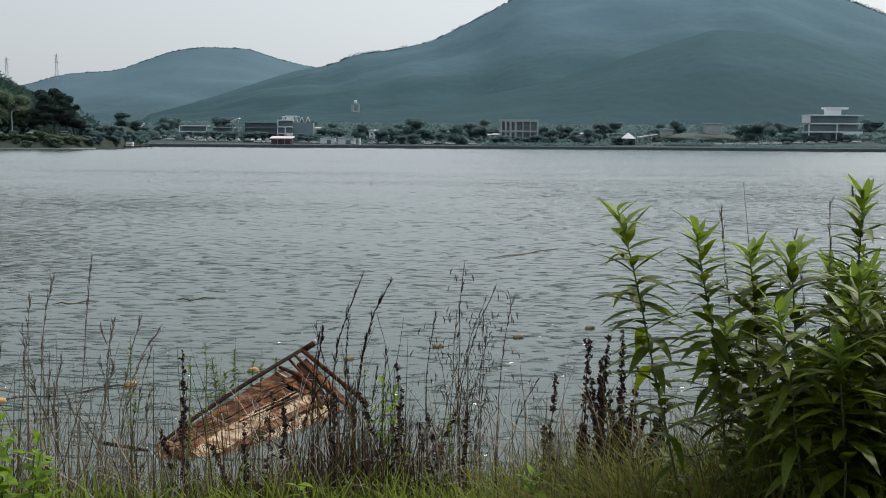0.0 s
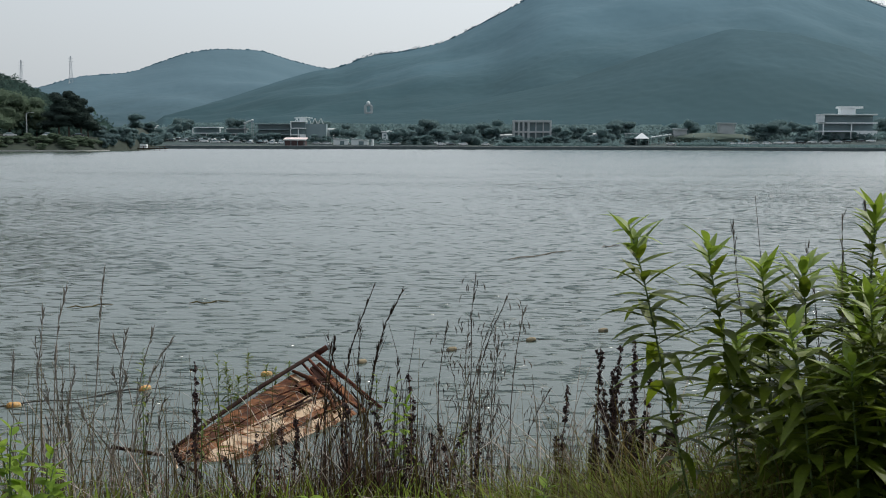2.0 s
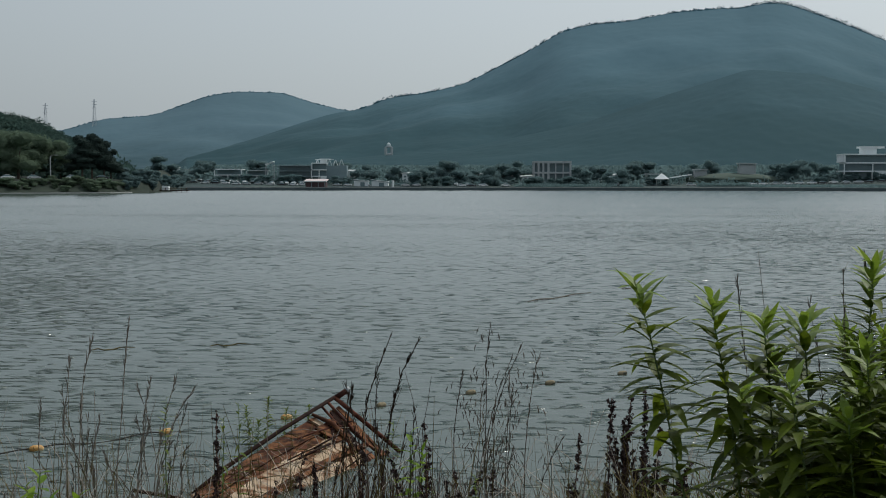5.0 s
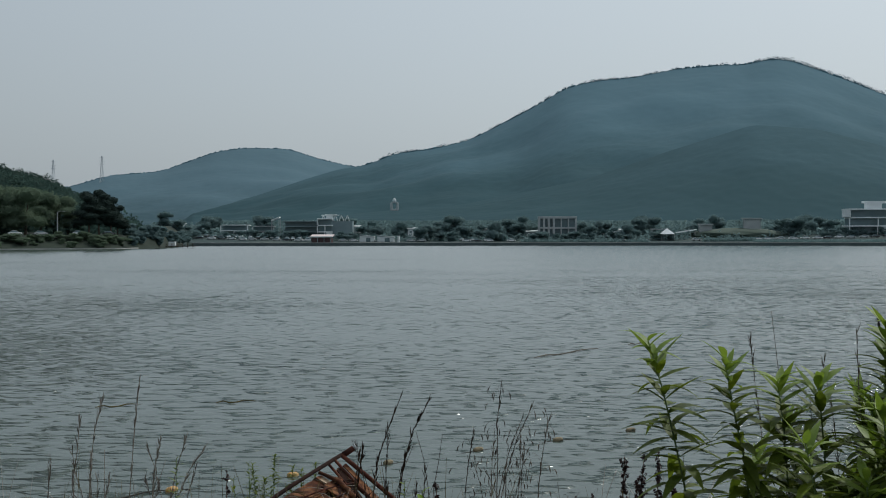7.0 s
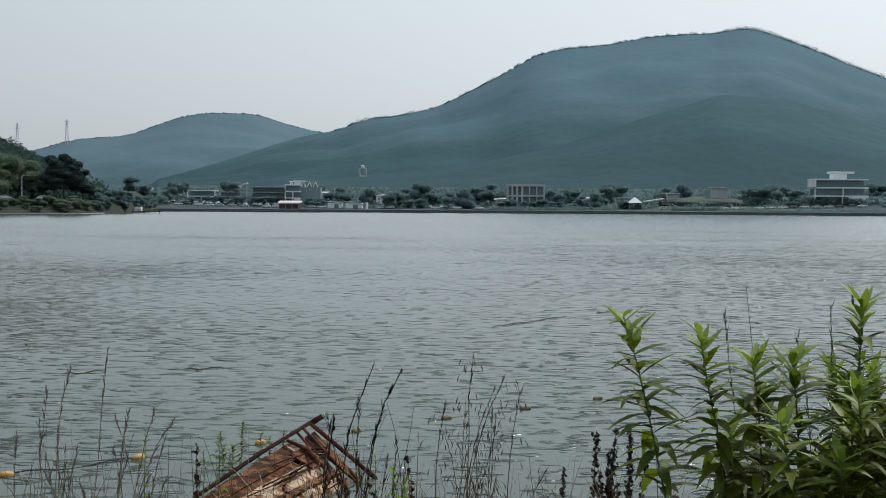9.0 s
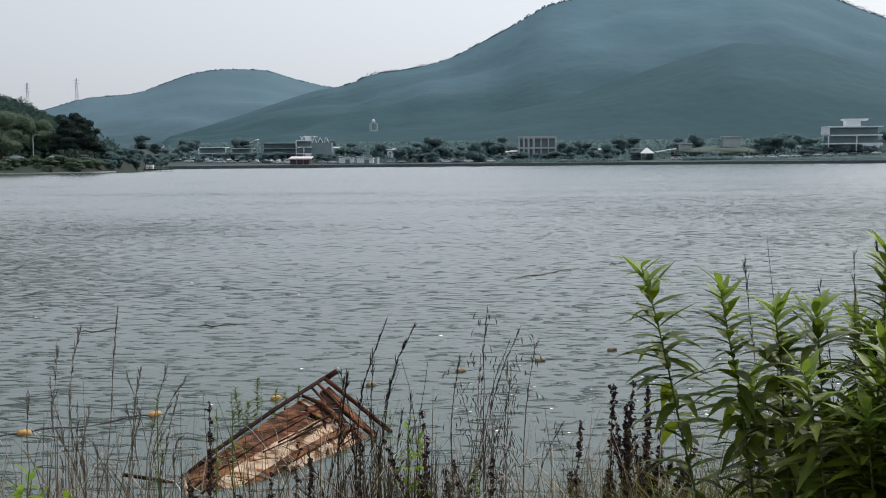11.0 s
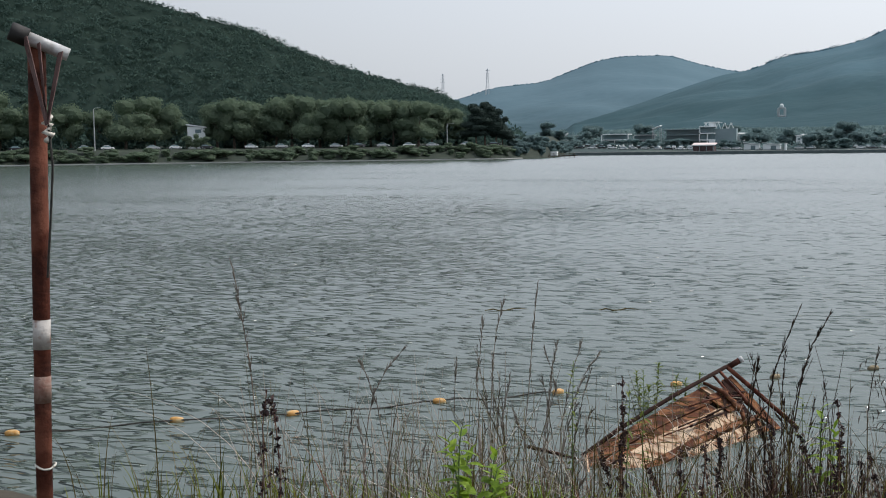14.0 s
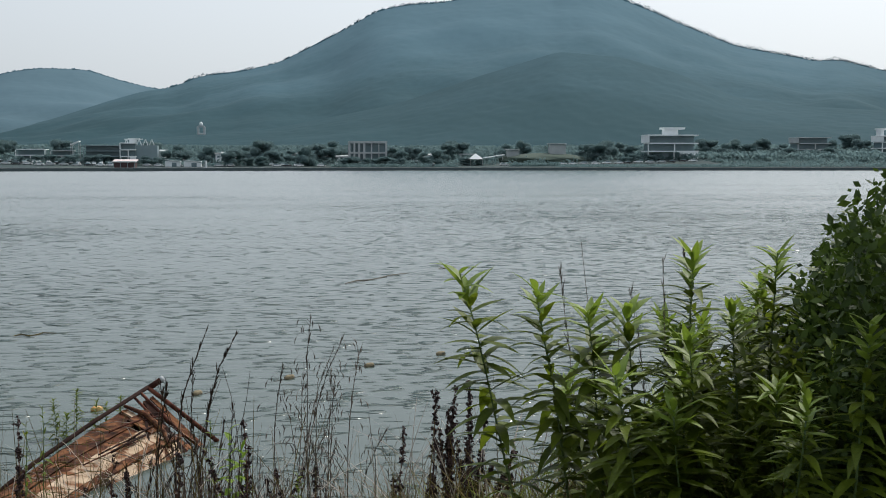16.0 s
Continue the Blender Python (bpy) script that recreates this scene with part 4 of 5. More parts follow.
# two transmission pylons behind the headland
def pylon(az, top, base):
    x, y = polar(az, 1850)
    z0, z1 = 3.5 + base * 1850 - 12, 3.5 + top * 1850
    hh = z1 - z0
    ob = root("pylon", (x, y, z0), "grey steel lattice transmission pylon on the hill", "pylon", "pylons")
    braces = []
    for sx in (-1, 1):
        for sy in (-1, 1):
            part("leg", mesh_of("leg", *tube([(sx * 2.6, sy * 2.6, 0), (sx * 0.5, sy * 0.5, hh)], 0.22, 4)), PYLON_STEEL, ob)
    n = 9
    for i in range(n):
        w0, w1 = 2.6 - 2.1 * i / n, 2.6 - 2.1 * (i + 1) / n
        for s in (-1, 1):
            braces.append(tube([(-s * w0, -w0, hh * i / n), (s * w1, -w1, hh * (i + 1) / n)], 0.12, 3))
            braces.append(tube([(-w0, s * w0, hh * i / n), (-w1, -s * w1, hh * (i + 1) / n)], 0.12, 3))
    part("bracing", mesh_of("bracing", *merged(braces)), PYLON_STEEL, ob)
    for k in (0.68, 0.8, 0.92):
        part("crossarm", mesh_of("crossarm", *tube([(-4.2, 0, hh * k), (0, 0, hh * k + 0.5), (4.2, 0, hh * k)], 0.25, 4)), PYLON_STEEL, ob)


pylon(-20.32, 0.0636, 0.0476)
pylon(-18.16, 0.0676, 0.0518)

# ---- the headland ----
tops = [(-44, 0.048), (-42.4, 0.046), (-41.0, 0.0499), (-39.6, 0.0413), (-37.9, 0.040), (-36.6, 0.036), (-35.45, 0.0443), (-34.16, 0.0467), (-33.3, 0.040), (-32.65, 0.013), (-32.2, 0.0145), (-31.75, 0.012), (-31.2, 0.041), (-30.4, 0.0448), (-29.9, 0.042), (-29.29, 0.0402), (-28.4, 0.045), (-27.67, 0.0473), (-26.9, 0.045), (-26.32, 0.0436), (-25.6, 0.044), (-24.96, 0.0459), (-24.4, 0.043), (-23.87, 0.0426), (-23.2, 0.042), (-22.78, 0.0426), (-22.1, 0.042), (-21.55, 0.0416), (-20.9, 0.039), (-20.31, 0.0353), (-19.7, 0.034)]
for i, (az, s) in enumerate(tops):
    r = float(SHORE(az)) + (rg.uniform(26, 40) if s > 0.03 else 20)
    x, y = polar(az, r)
    z = ground_at(x, y)
    h = 3.55 + s * r - z + 0.8
    grow(WILLOWS[i % 4], LEAF_WILLOW, "willow_tree", (x, y, z - 0.2), h, h * rg.uniform(0.85, 1.15), "broad green willow tree on the headland bank", "tree", "headland willows", float(rg.uniform(0, 360)))
for az, s in ((-18.75, 0.0385), (-18.3, 0.040), (-17.75, 0.034), (-17.45, 0.027)):
    r = float(SHORE(az)) + 22
    x, y = polar(az, r)
    z = ground_at(x, y)
    h = 3.55 + s * r - z + 0.6
    grow(PINES[int(rg.integers(0, 2))], LEAF_PINE, "dark_tree", (x, y, z - 0.2), h, h * 0.95, "dense dark evergreen tree at the headland's tip", "tree", "dark trees", float(rg.uniform(0, 360)))
for i in range(44):
    az = -17.0 + i * 0.065 + rg.uniform(-0.1, 0.1)
    r = float(SHORE(az)) + rg.uniform(3, 30)
    x, y = polar(az, r)
    h = rg.uniform(2.5, 5.5)
    grow(ROUND[i % 4], LEAF_FAR, "bush", (x, y, ground_at(x, y) - 0.4), h, h * 1.3, "low green bush at the headland's tip", "bush", "headland bushes", float(rg.uniform(0, 360)))
for i in range(140):
    az = -46 + 0.21 * i + rg.uniform(-0.2, 0.2)
    r = float(SHORE(az)) + rg.uniform(1.5, 10)
    x, y = polar(az, r)
    h = rg.uniform(1.8, 3.8)
    grow(ROUND_LEFT[i % 3], LEAF_WILLOW, "bush", (x, y, ground_at(x, y) - 0.6), h, h * rg.uniform(1.4, 2.6), "dark green bush on the waterside bank", "bush", "headland bushes", float(rg.uniform(0, 360)))
for i, az in enumerate((-40.3, -37.29, -36.27, -34.2, -33.17, -31.73, -29.6, -28.17, -26.9, -25.53, -24.4, -23.26, -22.0, -20.87, -19.2, -17.85)):
    r = float(SHORE(az)) + 19
    x, y = polar(az, r)
    paint, tone = paints[i % 2] if i % 5 else paints[2]
    car((x, y, ground_at(x, y) + 0.1), -az + rg.uniform(-8, 8), paint, tone, "parked cars")
# undergrowth that closes the foot of the wood
up = []
for _ in range(380):
    az = rg.uniform(-50, -16.6)
    r = float(SHORE(az)) + rg.uniform(30, 75)
    x, y = polar(az, r)
    up.append((x, y, ground_at(x, y) + 1.5, 4.2, 4.0, rg.uniform(2.5, 6)))
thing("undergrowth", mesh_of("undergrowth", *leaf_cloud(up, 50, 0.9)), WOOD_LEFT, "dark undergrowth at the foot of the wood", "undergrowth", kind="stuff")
for az, top in ((-36.85, 0.0363), (-20.15, 0.0215)):
    r = float(SHORE(az)) + 16
    x, y = polar(az, r)
    z = ground_at(x, y)
    hh = 3.55 + top * r - z
    lamp = root("street_lamp", (x, y, z), "slender grey street lamp on the lake road", "street lamp", "street lamps")
    part("pole", mesh_of("pole", *tube([(0, 0, 0), (0, 0, hh)], [0.22, 0.14], 8)), STEEL, lamp)
    arm = part("arm", mesh_of("arm", *tube([(0, 0, hh - 0.1), (1.0, 0, hh + 0.25), (1.9, 0, hh + 0.25)], 0.08, 6)), STEEL, lamp)
    part("lamp_head", box((0.9, 0.35, 0.16), (2.1, 0, hh + 0.22), 0.04), GREY_PAINT, arm)
x, y = polar(-32.18, 413)
hut = root("house", (x, y, ground_at(x, y)), "small white house among the headland trees", "house", turn=32)
hh = 3.55 + 0.0236 * 413 - ground_at(x, y)
part("wall", box((6, 5, hh - 1.0), (0, 0, (hh - 1.0) / 2), 0.05), WHITE_PAINT, hut)
part("roof", box((7, 6, 0.4), (0, 0, hh - 0.8), 0.05, Matrix.Rotation(radians(8), 4, "Y")), WHITE_PAINT, hut)
part("window", box((2.0, 0.1, 1.2), (0.6, -2.53, hh - 2.6)), HAZED_GLASS, hut, "dark window")

# jetty at the headland's tip
px, py = polar(-14.55, 432)
jetty = root("jetty", (px, py, 0), "low dark timber jetty with small boats", "jetty")
part("deck", box((10.5, 3.0, 0.25), (0, 0, 0.75), 0.03), PLANK_DARK, jetty)
for j in range(6):
    part("pile", mesh_of("pile", *tube([(-4.8 + 1.9 * j, -1.3, -0.5), (-4.8 + 1.9 * j, -1.3, 1.7)], 0.13, 6)), MUD, jetty)
for j in range(3):
    part("rail", box((3.2, 0.08, 0.1), (-3.4 + 3.4 * j, -1.3, 1.5)), MUD, jetty)
part("hut", box((2.4, 1.8, 1.5), (-3.2, 0.2, 1.6), 0.05), WHITE_PAINT, jetty, "small white hut")

# ---- the sunken raft by the bank ----
T, L0, R0 = Vector((-1.90, 15.60, 0.66)), Vector((-3.40, 12.86, -0.06)), Vector((-1.04, 15.30, -0.02))
E1, E2 = L0 - T, R0 - T
UP = Vector((0.2, -0.6, 0.77)).normalized()


def raft(a, b, lift=0.0):
    """A place on the bulging deck: a along its length from the raised corner, b across."""
    swell = 0.52 * math.sin(min(max(a, 0), 1.15) * math.pi * 0.62) * math.sin(min(max(b, 0), 1) * math.pi * 0.72)
    dip = 0.07 * (1 - min(max(a, 0), 1))
    return T + E1 * a + E2 * b + UP * (swell + lift - dip)


boat = root("sunken_raft", (-2.2, 14.3, 0), "half-sunken rusty timber raft with one corner raised", "raft")
back = Matrix.Translation((2.2, -14.3, 0))


def plank(b0, b1, a0, a1, mat, thick=0.035, lift=0.0, name="plank", label="", wob=0.012):
    v, f, n = [], [], 9
    for i in range(n):
        a = a0 + (a1 - a0) * i / (n - 1)
        j0, j1 = rg.uniform(-wob, wob, 2)
        for b, l in ((b0 + j0, lift), (b1 + j1, lift), (b1 + j1, lift - thick), (b0 + j0, lift - thick)):
            v.append(tuple(raft(a, b, l + rg.uniform(-0.004, 0.004))))
    for i in range(n - 1):
        for k in range(4):
            f.append((i * 4 + k, i * 4 + (k + 1) % 4, i * 4 + 4 + (k + 1) % 4, i * 4 + 4 + k))
    f += [(3, 2, 1, 0), (n * 4 - 4, n * 4 - 3, n * 4 - 2, n * 4 - 1)]
    part(name, mesh_of(name, np.array(v), f), mat, boat, label, at=back)


def bar(points, r, mat, name="pipe", label="", sides=8):
    part(name, mesh_of(name, *tube([tuple(p) for p in points], r, sides), smooth=True), mat, boat, label, at=back)


plank(0.02, 0.165, 0.20, 1.15, PLANK_RUST)
plank(0.172, 0.30, 0.22, 1.15, PLANK_RUST, lift=0.015)
plank(0.308, 0.42, 0.26, 1.15, PLANK_RUST, lift=-0.01)
plank(0.21, 0.55, 0.13, 0.24, PLANK_RUST, 0.03, 0.05, "broken_board", "broken rusty board")
plank(0.43, 0.66, 0.20, 0.90, PLANK_PALE, lift=0.012, label="bleached pale plank with rust stains")
plank(0.45, 0.68, 0.90, 1.18, PLANK_RUST, lift=0.0)
plank(0.68, 0.74, 0.10, 1.10, PLANK_RUST, 0.07, 0.04, "batten", "rusty raised batten")
plank(0.75, 0.91, 0.12, 0.62, PLANK_PALE, lift=0.0, label="bleached pale plank with rust stains")
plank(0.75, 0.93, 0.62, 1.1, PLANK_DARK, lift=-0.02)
plank(0.93, 1.01, 0.0, 0.9, PLANK_RUST, 0.07, 0.02, "batten", "rusty raised batten")
plank(0.05, 0.45, 0.17, 0.20, PLANK_PALE, 0.05, 0.04, "crosspiece", "pale split crosspiece")
# dark sheet added below the planks so their gaps read as shade
plank(0.0, 1.0, 0.16, 1.2, PLANK_DARK, 0.03, -0.05, "gap_backing", "dark sheet added under the planks to shade the gaps", 0.03)
plank(0.10, 0.95, 0.05, 0.08, PLANK_RUST, 0.05, 0.05, "crosspiece")
plank(0.18, 0.95, 0.11, 0.135, PLANK_RUST, 0.05, 0.02, "crosspiece")
bar([T + Vector((0, 0, 0.02)), T + E1 * 0.35 + Vector((0, 0, 0.05)), T + E1 * 0.7 + Vector((0, 0, 0.04)), L0 + Vector((0, 0, -0.05))], 0.027, PLANK_DARK, "rail", "dark wet rail pipe")
bar([T + Vector((0, 0, 0.02)), T + E2 * 0.5 + Vector((0, 0, 0.05)), R0 + Vector((0.06, 0, 0.02))], 0.031, RUST, "rail", "rusty rail pipe")
bar([T + E1 * 0.05 + UP * 0.02, T + E2 * 0.75 + E1 * 0.10 + UP * 0.08], 0.02, RUST, "brace")
bar([T + E1 * 0.09, T + E2 * 0.95 + E1 * 0.16 + UP * 0.08], 0.018, RUST, "brace")
# boards fanned out under the short rail, and a log across them
for k, (b0, a0, b1, a1, w) in enumerate(((0.10, 0.02, 0.98, 0.06, 0.035), (0.12, 0.07, 0.97, 0.19, 0.045), (0.22, 0.12, 0.94, 0.30, 0.04), (0.30, 0.16, 0.92, 0.42, 0.03))):
    p0, p1 = raft(a0, b0, 0.05 + 0.01 * k), raft(a1, b1, 0.03)
    side = E1.normalized() * w
    drop = UP * -0.022
    v = [p0 - side, p0 + side, p1 + side * 1.2, p1 - side * 1.2]
    v = [tuple(q) for q in v] + [tuple(q + drop) for q in v]
    part("fanned_board", mesh_of("fanned_board", v, [(0, 1, 2, 3), (7, 6, 5, 4), (0, 4, 5, 1), (1, 5, 6, 2), (2, 6, 7, 3), (3, 7, 4, 0)]), PLANK_RUST if k % 2 == 0 else PLANK_DARK, boat, "splayed rust-brown board", at=back)
bar([raft(0.17, 0.02, 0.07), raft(0.16, 0.3, 0.10), raft(0.19, 0.62, 0.09), raft(0.24, 0.8, 0.05)], [0.022, 0.034, 0.032, 0.02], PLANK_RUST, "log", "brown weathered log across the boards")
bar([raft(1.06, -0.42, -0.10), raft(0.98, -0.12, -0.02), raft(0.96, 0.06, 0.02)], 0.022, PLANK_DARK, "loose_pole", "dark pole lying in the water")
tip = T + Vector((0.16, 0.06, 0.10))
bar([T, tip], 0.04, RUST, "corner_stub", "rusty pipe stub at the raised corner")
bar([tip, tip + (tip - T).normalized() * 0.05], 0.043, PVC, "end_cap", "pale end cap")
bar([raft(1.02, 0.05), raft(1.05, 0.3, 0.03), raft(1.08, 0.55, 0.05), raft(1.0, 0.75, 0.03)], 0.025, PLANK_DARK, "edge_strip", "dark curled edge strip")
bar([raft(0.93, 0.10, 0.05), raft(1.0, 0.3, 0.08), raft(1.06, 0.5, 0.07), raft(1.12, 0.62, 0.02)], 0.020, PLANK_PALE, "edge_strip", "pale split edge strip")
bar([raft(0.95, -0.02, 0.05), raft(1.0, 0.2, 0.09), raft(1.06, 0.5, 0.06)], 0.006, CORD, "loose_lath", "pale loose lath")
for _ in range(75):
    a, b = rg.uniform(0.2, 1.08), rg.uniform(-0.02, 0.78)
    p0, p1 = raft(a, b, 0.03), raft(a + rg.uniform(-0.12, 0.12), b + rg.uniform(0.1, 0.3), 0.05)
    bar([p0, (p0 + p1) / 2 + UP * rg.uniform(0.0, 0.06), p1], rg.uniform(0.003, 0.006), REED_GREY if rg.uniform() < 0.4 else GRASS_DRY, "straw", "dry straw caught on the deck", 4)

for _ in range(9):
    a, b = rg.uniform(0.02, 0.35), rg.uniform(0.3, 0.95)
    p0, p1 = raft(a, b, 0.04), raft(a + rg.uniform(0.1, 0.35), b + rg.uniform(-0.08, 0.08), 0.07)
    bar([p0, (p0 + p1) / 2 + UP * 0.02, p1], rg.uniform(0.008, 0.016), RUST if rg.uniform() < 0.6 else PLANK_DARK, "splinter", "splintered rusty lath", 5)

# ---- the float line ----
line = [(-13.5, 9.4), (-12, 10.6), (-10.45, 11.8), (-8.82, 13.09), (-7.51, 13.92), (-5.87, 15.26), (-4.42, 16.38), (-2.86, 17.46), (-1.5, 18.49), (-0.07, 19.67), (1.34, 20.67), (2.76, 21.77)]
rope = root("float_line", (-4, 16, 0), "dark rope strung with floats across the water", "rope")
pts = []
for (x0, y0), (x1, y1) in zip(line[:-1], line[1:]):
    for k in range(8):
        s = k / 8
        pts.append((x0 + (x1 - x0) * s + 4, y0 + (y1 - y0) * s - 16 + 0.06 * math.sin(s * 9 + x0), (0.03 if x0 < -4.5 else -0.005) + 0.012 * math.sin(s * 6.28 * 1.5) - 0.02 * math.sin(s * 3.14)))
part("line", mesh_of("line", *tube(pts, 0.011, 6)), ROPE, rope)
float_v, float_f = tube([(-0.095, 0, 0), (-0.085, 0, 0), (-0.05, 0, 0), (0, 0, 0), (0.05, 0, 0), (0.085, 0, 0), (0.095, 0, 0)], [0.014, 0.036, 0.050, 0.053, 0.050, 0.036, 0.014], 10)
float_mesh = {True: mesh_of("float", float_v, float_f, True), False: mesh_of("float", float_v, float_f, True)}
for i, (x, y) in enumerate(line[2:12]):
    orange = i < 6
    part("float", float_mesh[orange], FLOAT_ORANGE if orange else FLOAT_DULL, rope, "faded orange float" if orange else "weathered dull float", at=pose(x + 4, y - 16, 0.02, rg.uniform(0, 90), rg.uniform(-5, 5), 38 + rg.uniform(-25, 25)))

for (x0, y0, x1, y1), lab in zip(((1.55, 35.0, 3.77, 38.2), (4.9, 39.4, 5.6, 40.2), (-8.2, 24.4, -7.4, 25.0), (-5.8, 25.2, -5.0, 25.6)), ("long dark branch floating in the lake", "short dark stick floating in the lake", "pale reed stalk floating in the lake", "pale reed stalk floating in the lake")):
    st = [(x0 + (x1 - x0) * k / 6, y0 + (y1 - y0) * k / 6 + 0.07 * math.sin(k * 2.1), 0.02 + 0.02 * math.sin(k * 1.7)) for k in range(7)]
    thing("floating_stick", mesh_of("floating_stick", *tube(st, np.array([0.02, 0.035, 0.03, 0.035, 0.03, 0.025, 0.012]) * (0.62 if "dark" in lab else 0.45), 6)), MUD if "dark" in lab else GRASS_DRY, lab, "stick", "floating sticks")

# ---- the rusty post ----
POST = (-2.918, 3.318)
zg = float(bank_z(*POST)) - 0.08
post = root("iron_post", (*POST, zg), "rusty iron post with a pipe handle tied on top", "post")
ztop = 4.00 - zg
part("pole", mesh_of("pole", *tube([(-0.03, 0, 0), (-0.018, 0, 0.6), (0, 0, 1.2), (0.022, 0, ztop)], [0.029, 0.030, 0.031, 0.032], 16), smooth=True), RUST, post)
part("paint_band", mesh_of("paint_band", *tube([(-0.0077, 0, 0.94), (-0.0045, 0, 1.05)], 0.0318, 16), smooth=True), PALE_BAND, post, "worn band of pale paint")
part("paint_patch", mesh_of("paint_patch", *tube([(-0.0140, 0, 0.74), (-0.0108, 0, 0.84)], 0.0312, 16), smooth=True), material("thin_grey_paint", (0.16, 0.07, 0.05), (0.30, 0.24, 0.20), 14, 0.8, 0.3, 90), post, "grey streaked paint")
h0, h1 = Vector((-0.026, -0.081, ztop + 0.044)), Vector((0.120, 0.051, ztop - 0.038))
handle = part("handle", mesh_of("handle", *tube([h0 + (h1 - h0) * 0.12, h1], 0.024, 14), smooth=True), PVC, post, "weathered grey pipe handle")
# black sleeve stands in for the dark inside of the open pipe end
part("grip", mesh_of("grip", *tube([h0, h0 + (h1 - h0) * 0.03, h0 + (h1 - h0) * 0.3], [0.031, 0.034, 0.034], 14), smooth=True), PIPE_MOUTH_BLACK, handle, "black sleeve standing in for the dark open pipe end")
knot = Vector((0.085, -0.03, ztop - 0.29))
for p, w in ((h0.lerp(h1, 0.32), 0.022), (h0.lerp(h1, 0.55), 0.014), (h0.lerp(h1, 0.92), 0.024)):
    s = (p - knot).normalized().cross(Vector((0.5, 0.85, 0))).normalized() * w
    o = Vector((0.35, -0.93, 0)) * 0.042
    v = [p - s + o, p + s + o, knot + s * 0.6 + o * 0.5, knot - s * 0.6 + o * 0.5]
    v += [q - o * 0.18 for q in v]
    part("strap", mesh_of("strap", [tuple(q) for q in v], [(0, 1, 2, 3), (7, 6, 5, 4), (0, 4, 5, 1), (1, 5, 6, 2), (2, 6, 7, 3), (3, 7, 4, 0)]), STRAP, post, "faded pinkish strap")
kv = tube([knot + Vector((0.014 * math.sin(k * 2.3), 0.012 * math.cos(k * 1.9), 0.03 - 0.011 * k)) for k in range(9)], 0.010, 6)
part("knot", mesh_of("knot", *kv, smooth=True), CORD, post, "pale cord knot")
part("hanging_cord", mesh_of("hanging_cord", *tube([knot, knot + Vector((0.012, 0, -0.15)), knot + Vector((-0.008, 0, -0.35)), knot + Vector((-0.03, 0, -0.55))], 0.0045, 6)), ROPE, post, "dark hanging cord")
part("loop", mesh_of("loop", *tube([(0.036 * math.cos(q) - 0.012, 0.036 * math.sin(q), 0.50 + 0.006 * math.sin(q * 2)) for q in np.linspace(0, 6.2, 14)], 0.004, 5)), CORD, post, "pale cord loop")

# ---- plants of the bank ----


def ribbons(base, height, width, bend, levels=5):
    """Grass blades: tapering bent ribbons, one per row of base."""
    n = len(base)
    an = rg.uniform(0, 6.283, n)
    lean = np.stack([np.cos(an), np.sin(an), np.zeros(n)], -1)
    side = np.stack([-np.sin(an + rg.uniform(-0.6, 0.6, n)), np.cos(an), np.zeros(n)], -1)
    v = []
    for k in range(levels):
        s = k / (levels - 1)
        c = base + np.array([0, 0, 1.0]) * (height * (s - 0.25 * bend * s ** 3))[:, None] + lean * (height * bend * 0.8 * s ** 2)[:, None]
        w = (width * (1 - s ** 1.5) + 0.0006)[:, None] * side
        v += [c - w, c + w]
    v = np.stack(v, 1).reshape(-1, 3)
    k = np.arange(n)[:, None] * levels * 2
    f = np.concatenate([k + [2 * i, 2 * i + 1, 2 * i + 3, 2 * i + 2] for i in range(levels - 1)])
    return v, f


def scatter(n, x0, x1, y0, y1, clump=0.0):
    x, y = rg.uniform(x0, x1, n), rg.uniform(y0, y1, n)
    if clump:
        keep = np.array([noise.noise((p * clump, q * clump, 9)) for p, q in zip(x, y)]) > rg.uniform(-0.5, 0.3, n)
        x, y = x[keep], y[keep]
    return np.stack([x, y, bank_z(x, y) - 0.02], -1)


b1 = np.concatenate([scatter(3600, -1.9, 0.6, 3.3, 6.4, 1.2), scatter(420, -3.4, -1.9, 3.3, 6.4, 1.2)])
b2 = scatter(5200, 0.2, 1.9, 2.7, 5.6, 1.0)
b4 = scatter(2600, 0.5, 1.5, 2.8, 3.9, 1.1)
b3 = scatter(900, -5, 5, 6.2, 9.4, 1.0)
gv = merged([ribbons(b1, rg.uniform(0.22, 0.50, len(b1)), rg.uniform(0.0025, 0.006, len(b1)), rg.uniform(0.2, 0.9, len(b1))),
             ribbons(b2, rg.uniform(0.2, 0.55, len(b2)), rg.uniform(0.004, 0.009, len(b2)), rg.uniform(0.3, 1.5, len(b2))),
             ribbons(b4, rg.uniform(0.3, 0.66, len(b4)), rg.uniform(0.002, 0.0055, len(b4)), rg.uniform(0.3, 1.6, len(b4))),
             ribbons(b3, rg.uniform(0.3, 0.7, len(b3)), rg.uniform(0.003, 0.006, len(b3)), rg.uniform(0.1, 0.7, len(b3)))])
thing("green_grass", mesh_of("green_grass", *gv), GRASS_GREEN, "tangled green grass on the bank", "grass", kind="stuff")
d1 = np.concatenate([scatter(1700, -1.9, 0.9, 4.0, 6.8, 1.4), scatter(260, -3.4, -1.9, 4.0, 6.8, 1.4)])
d2 = scatter(1300, 0.4, 1.9, 2.8, 5.0, 1.4)
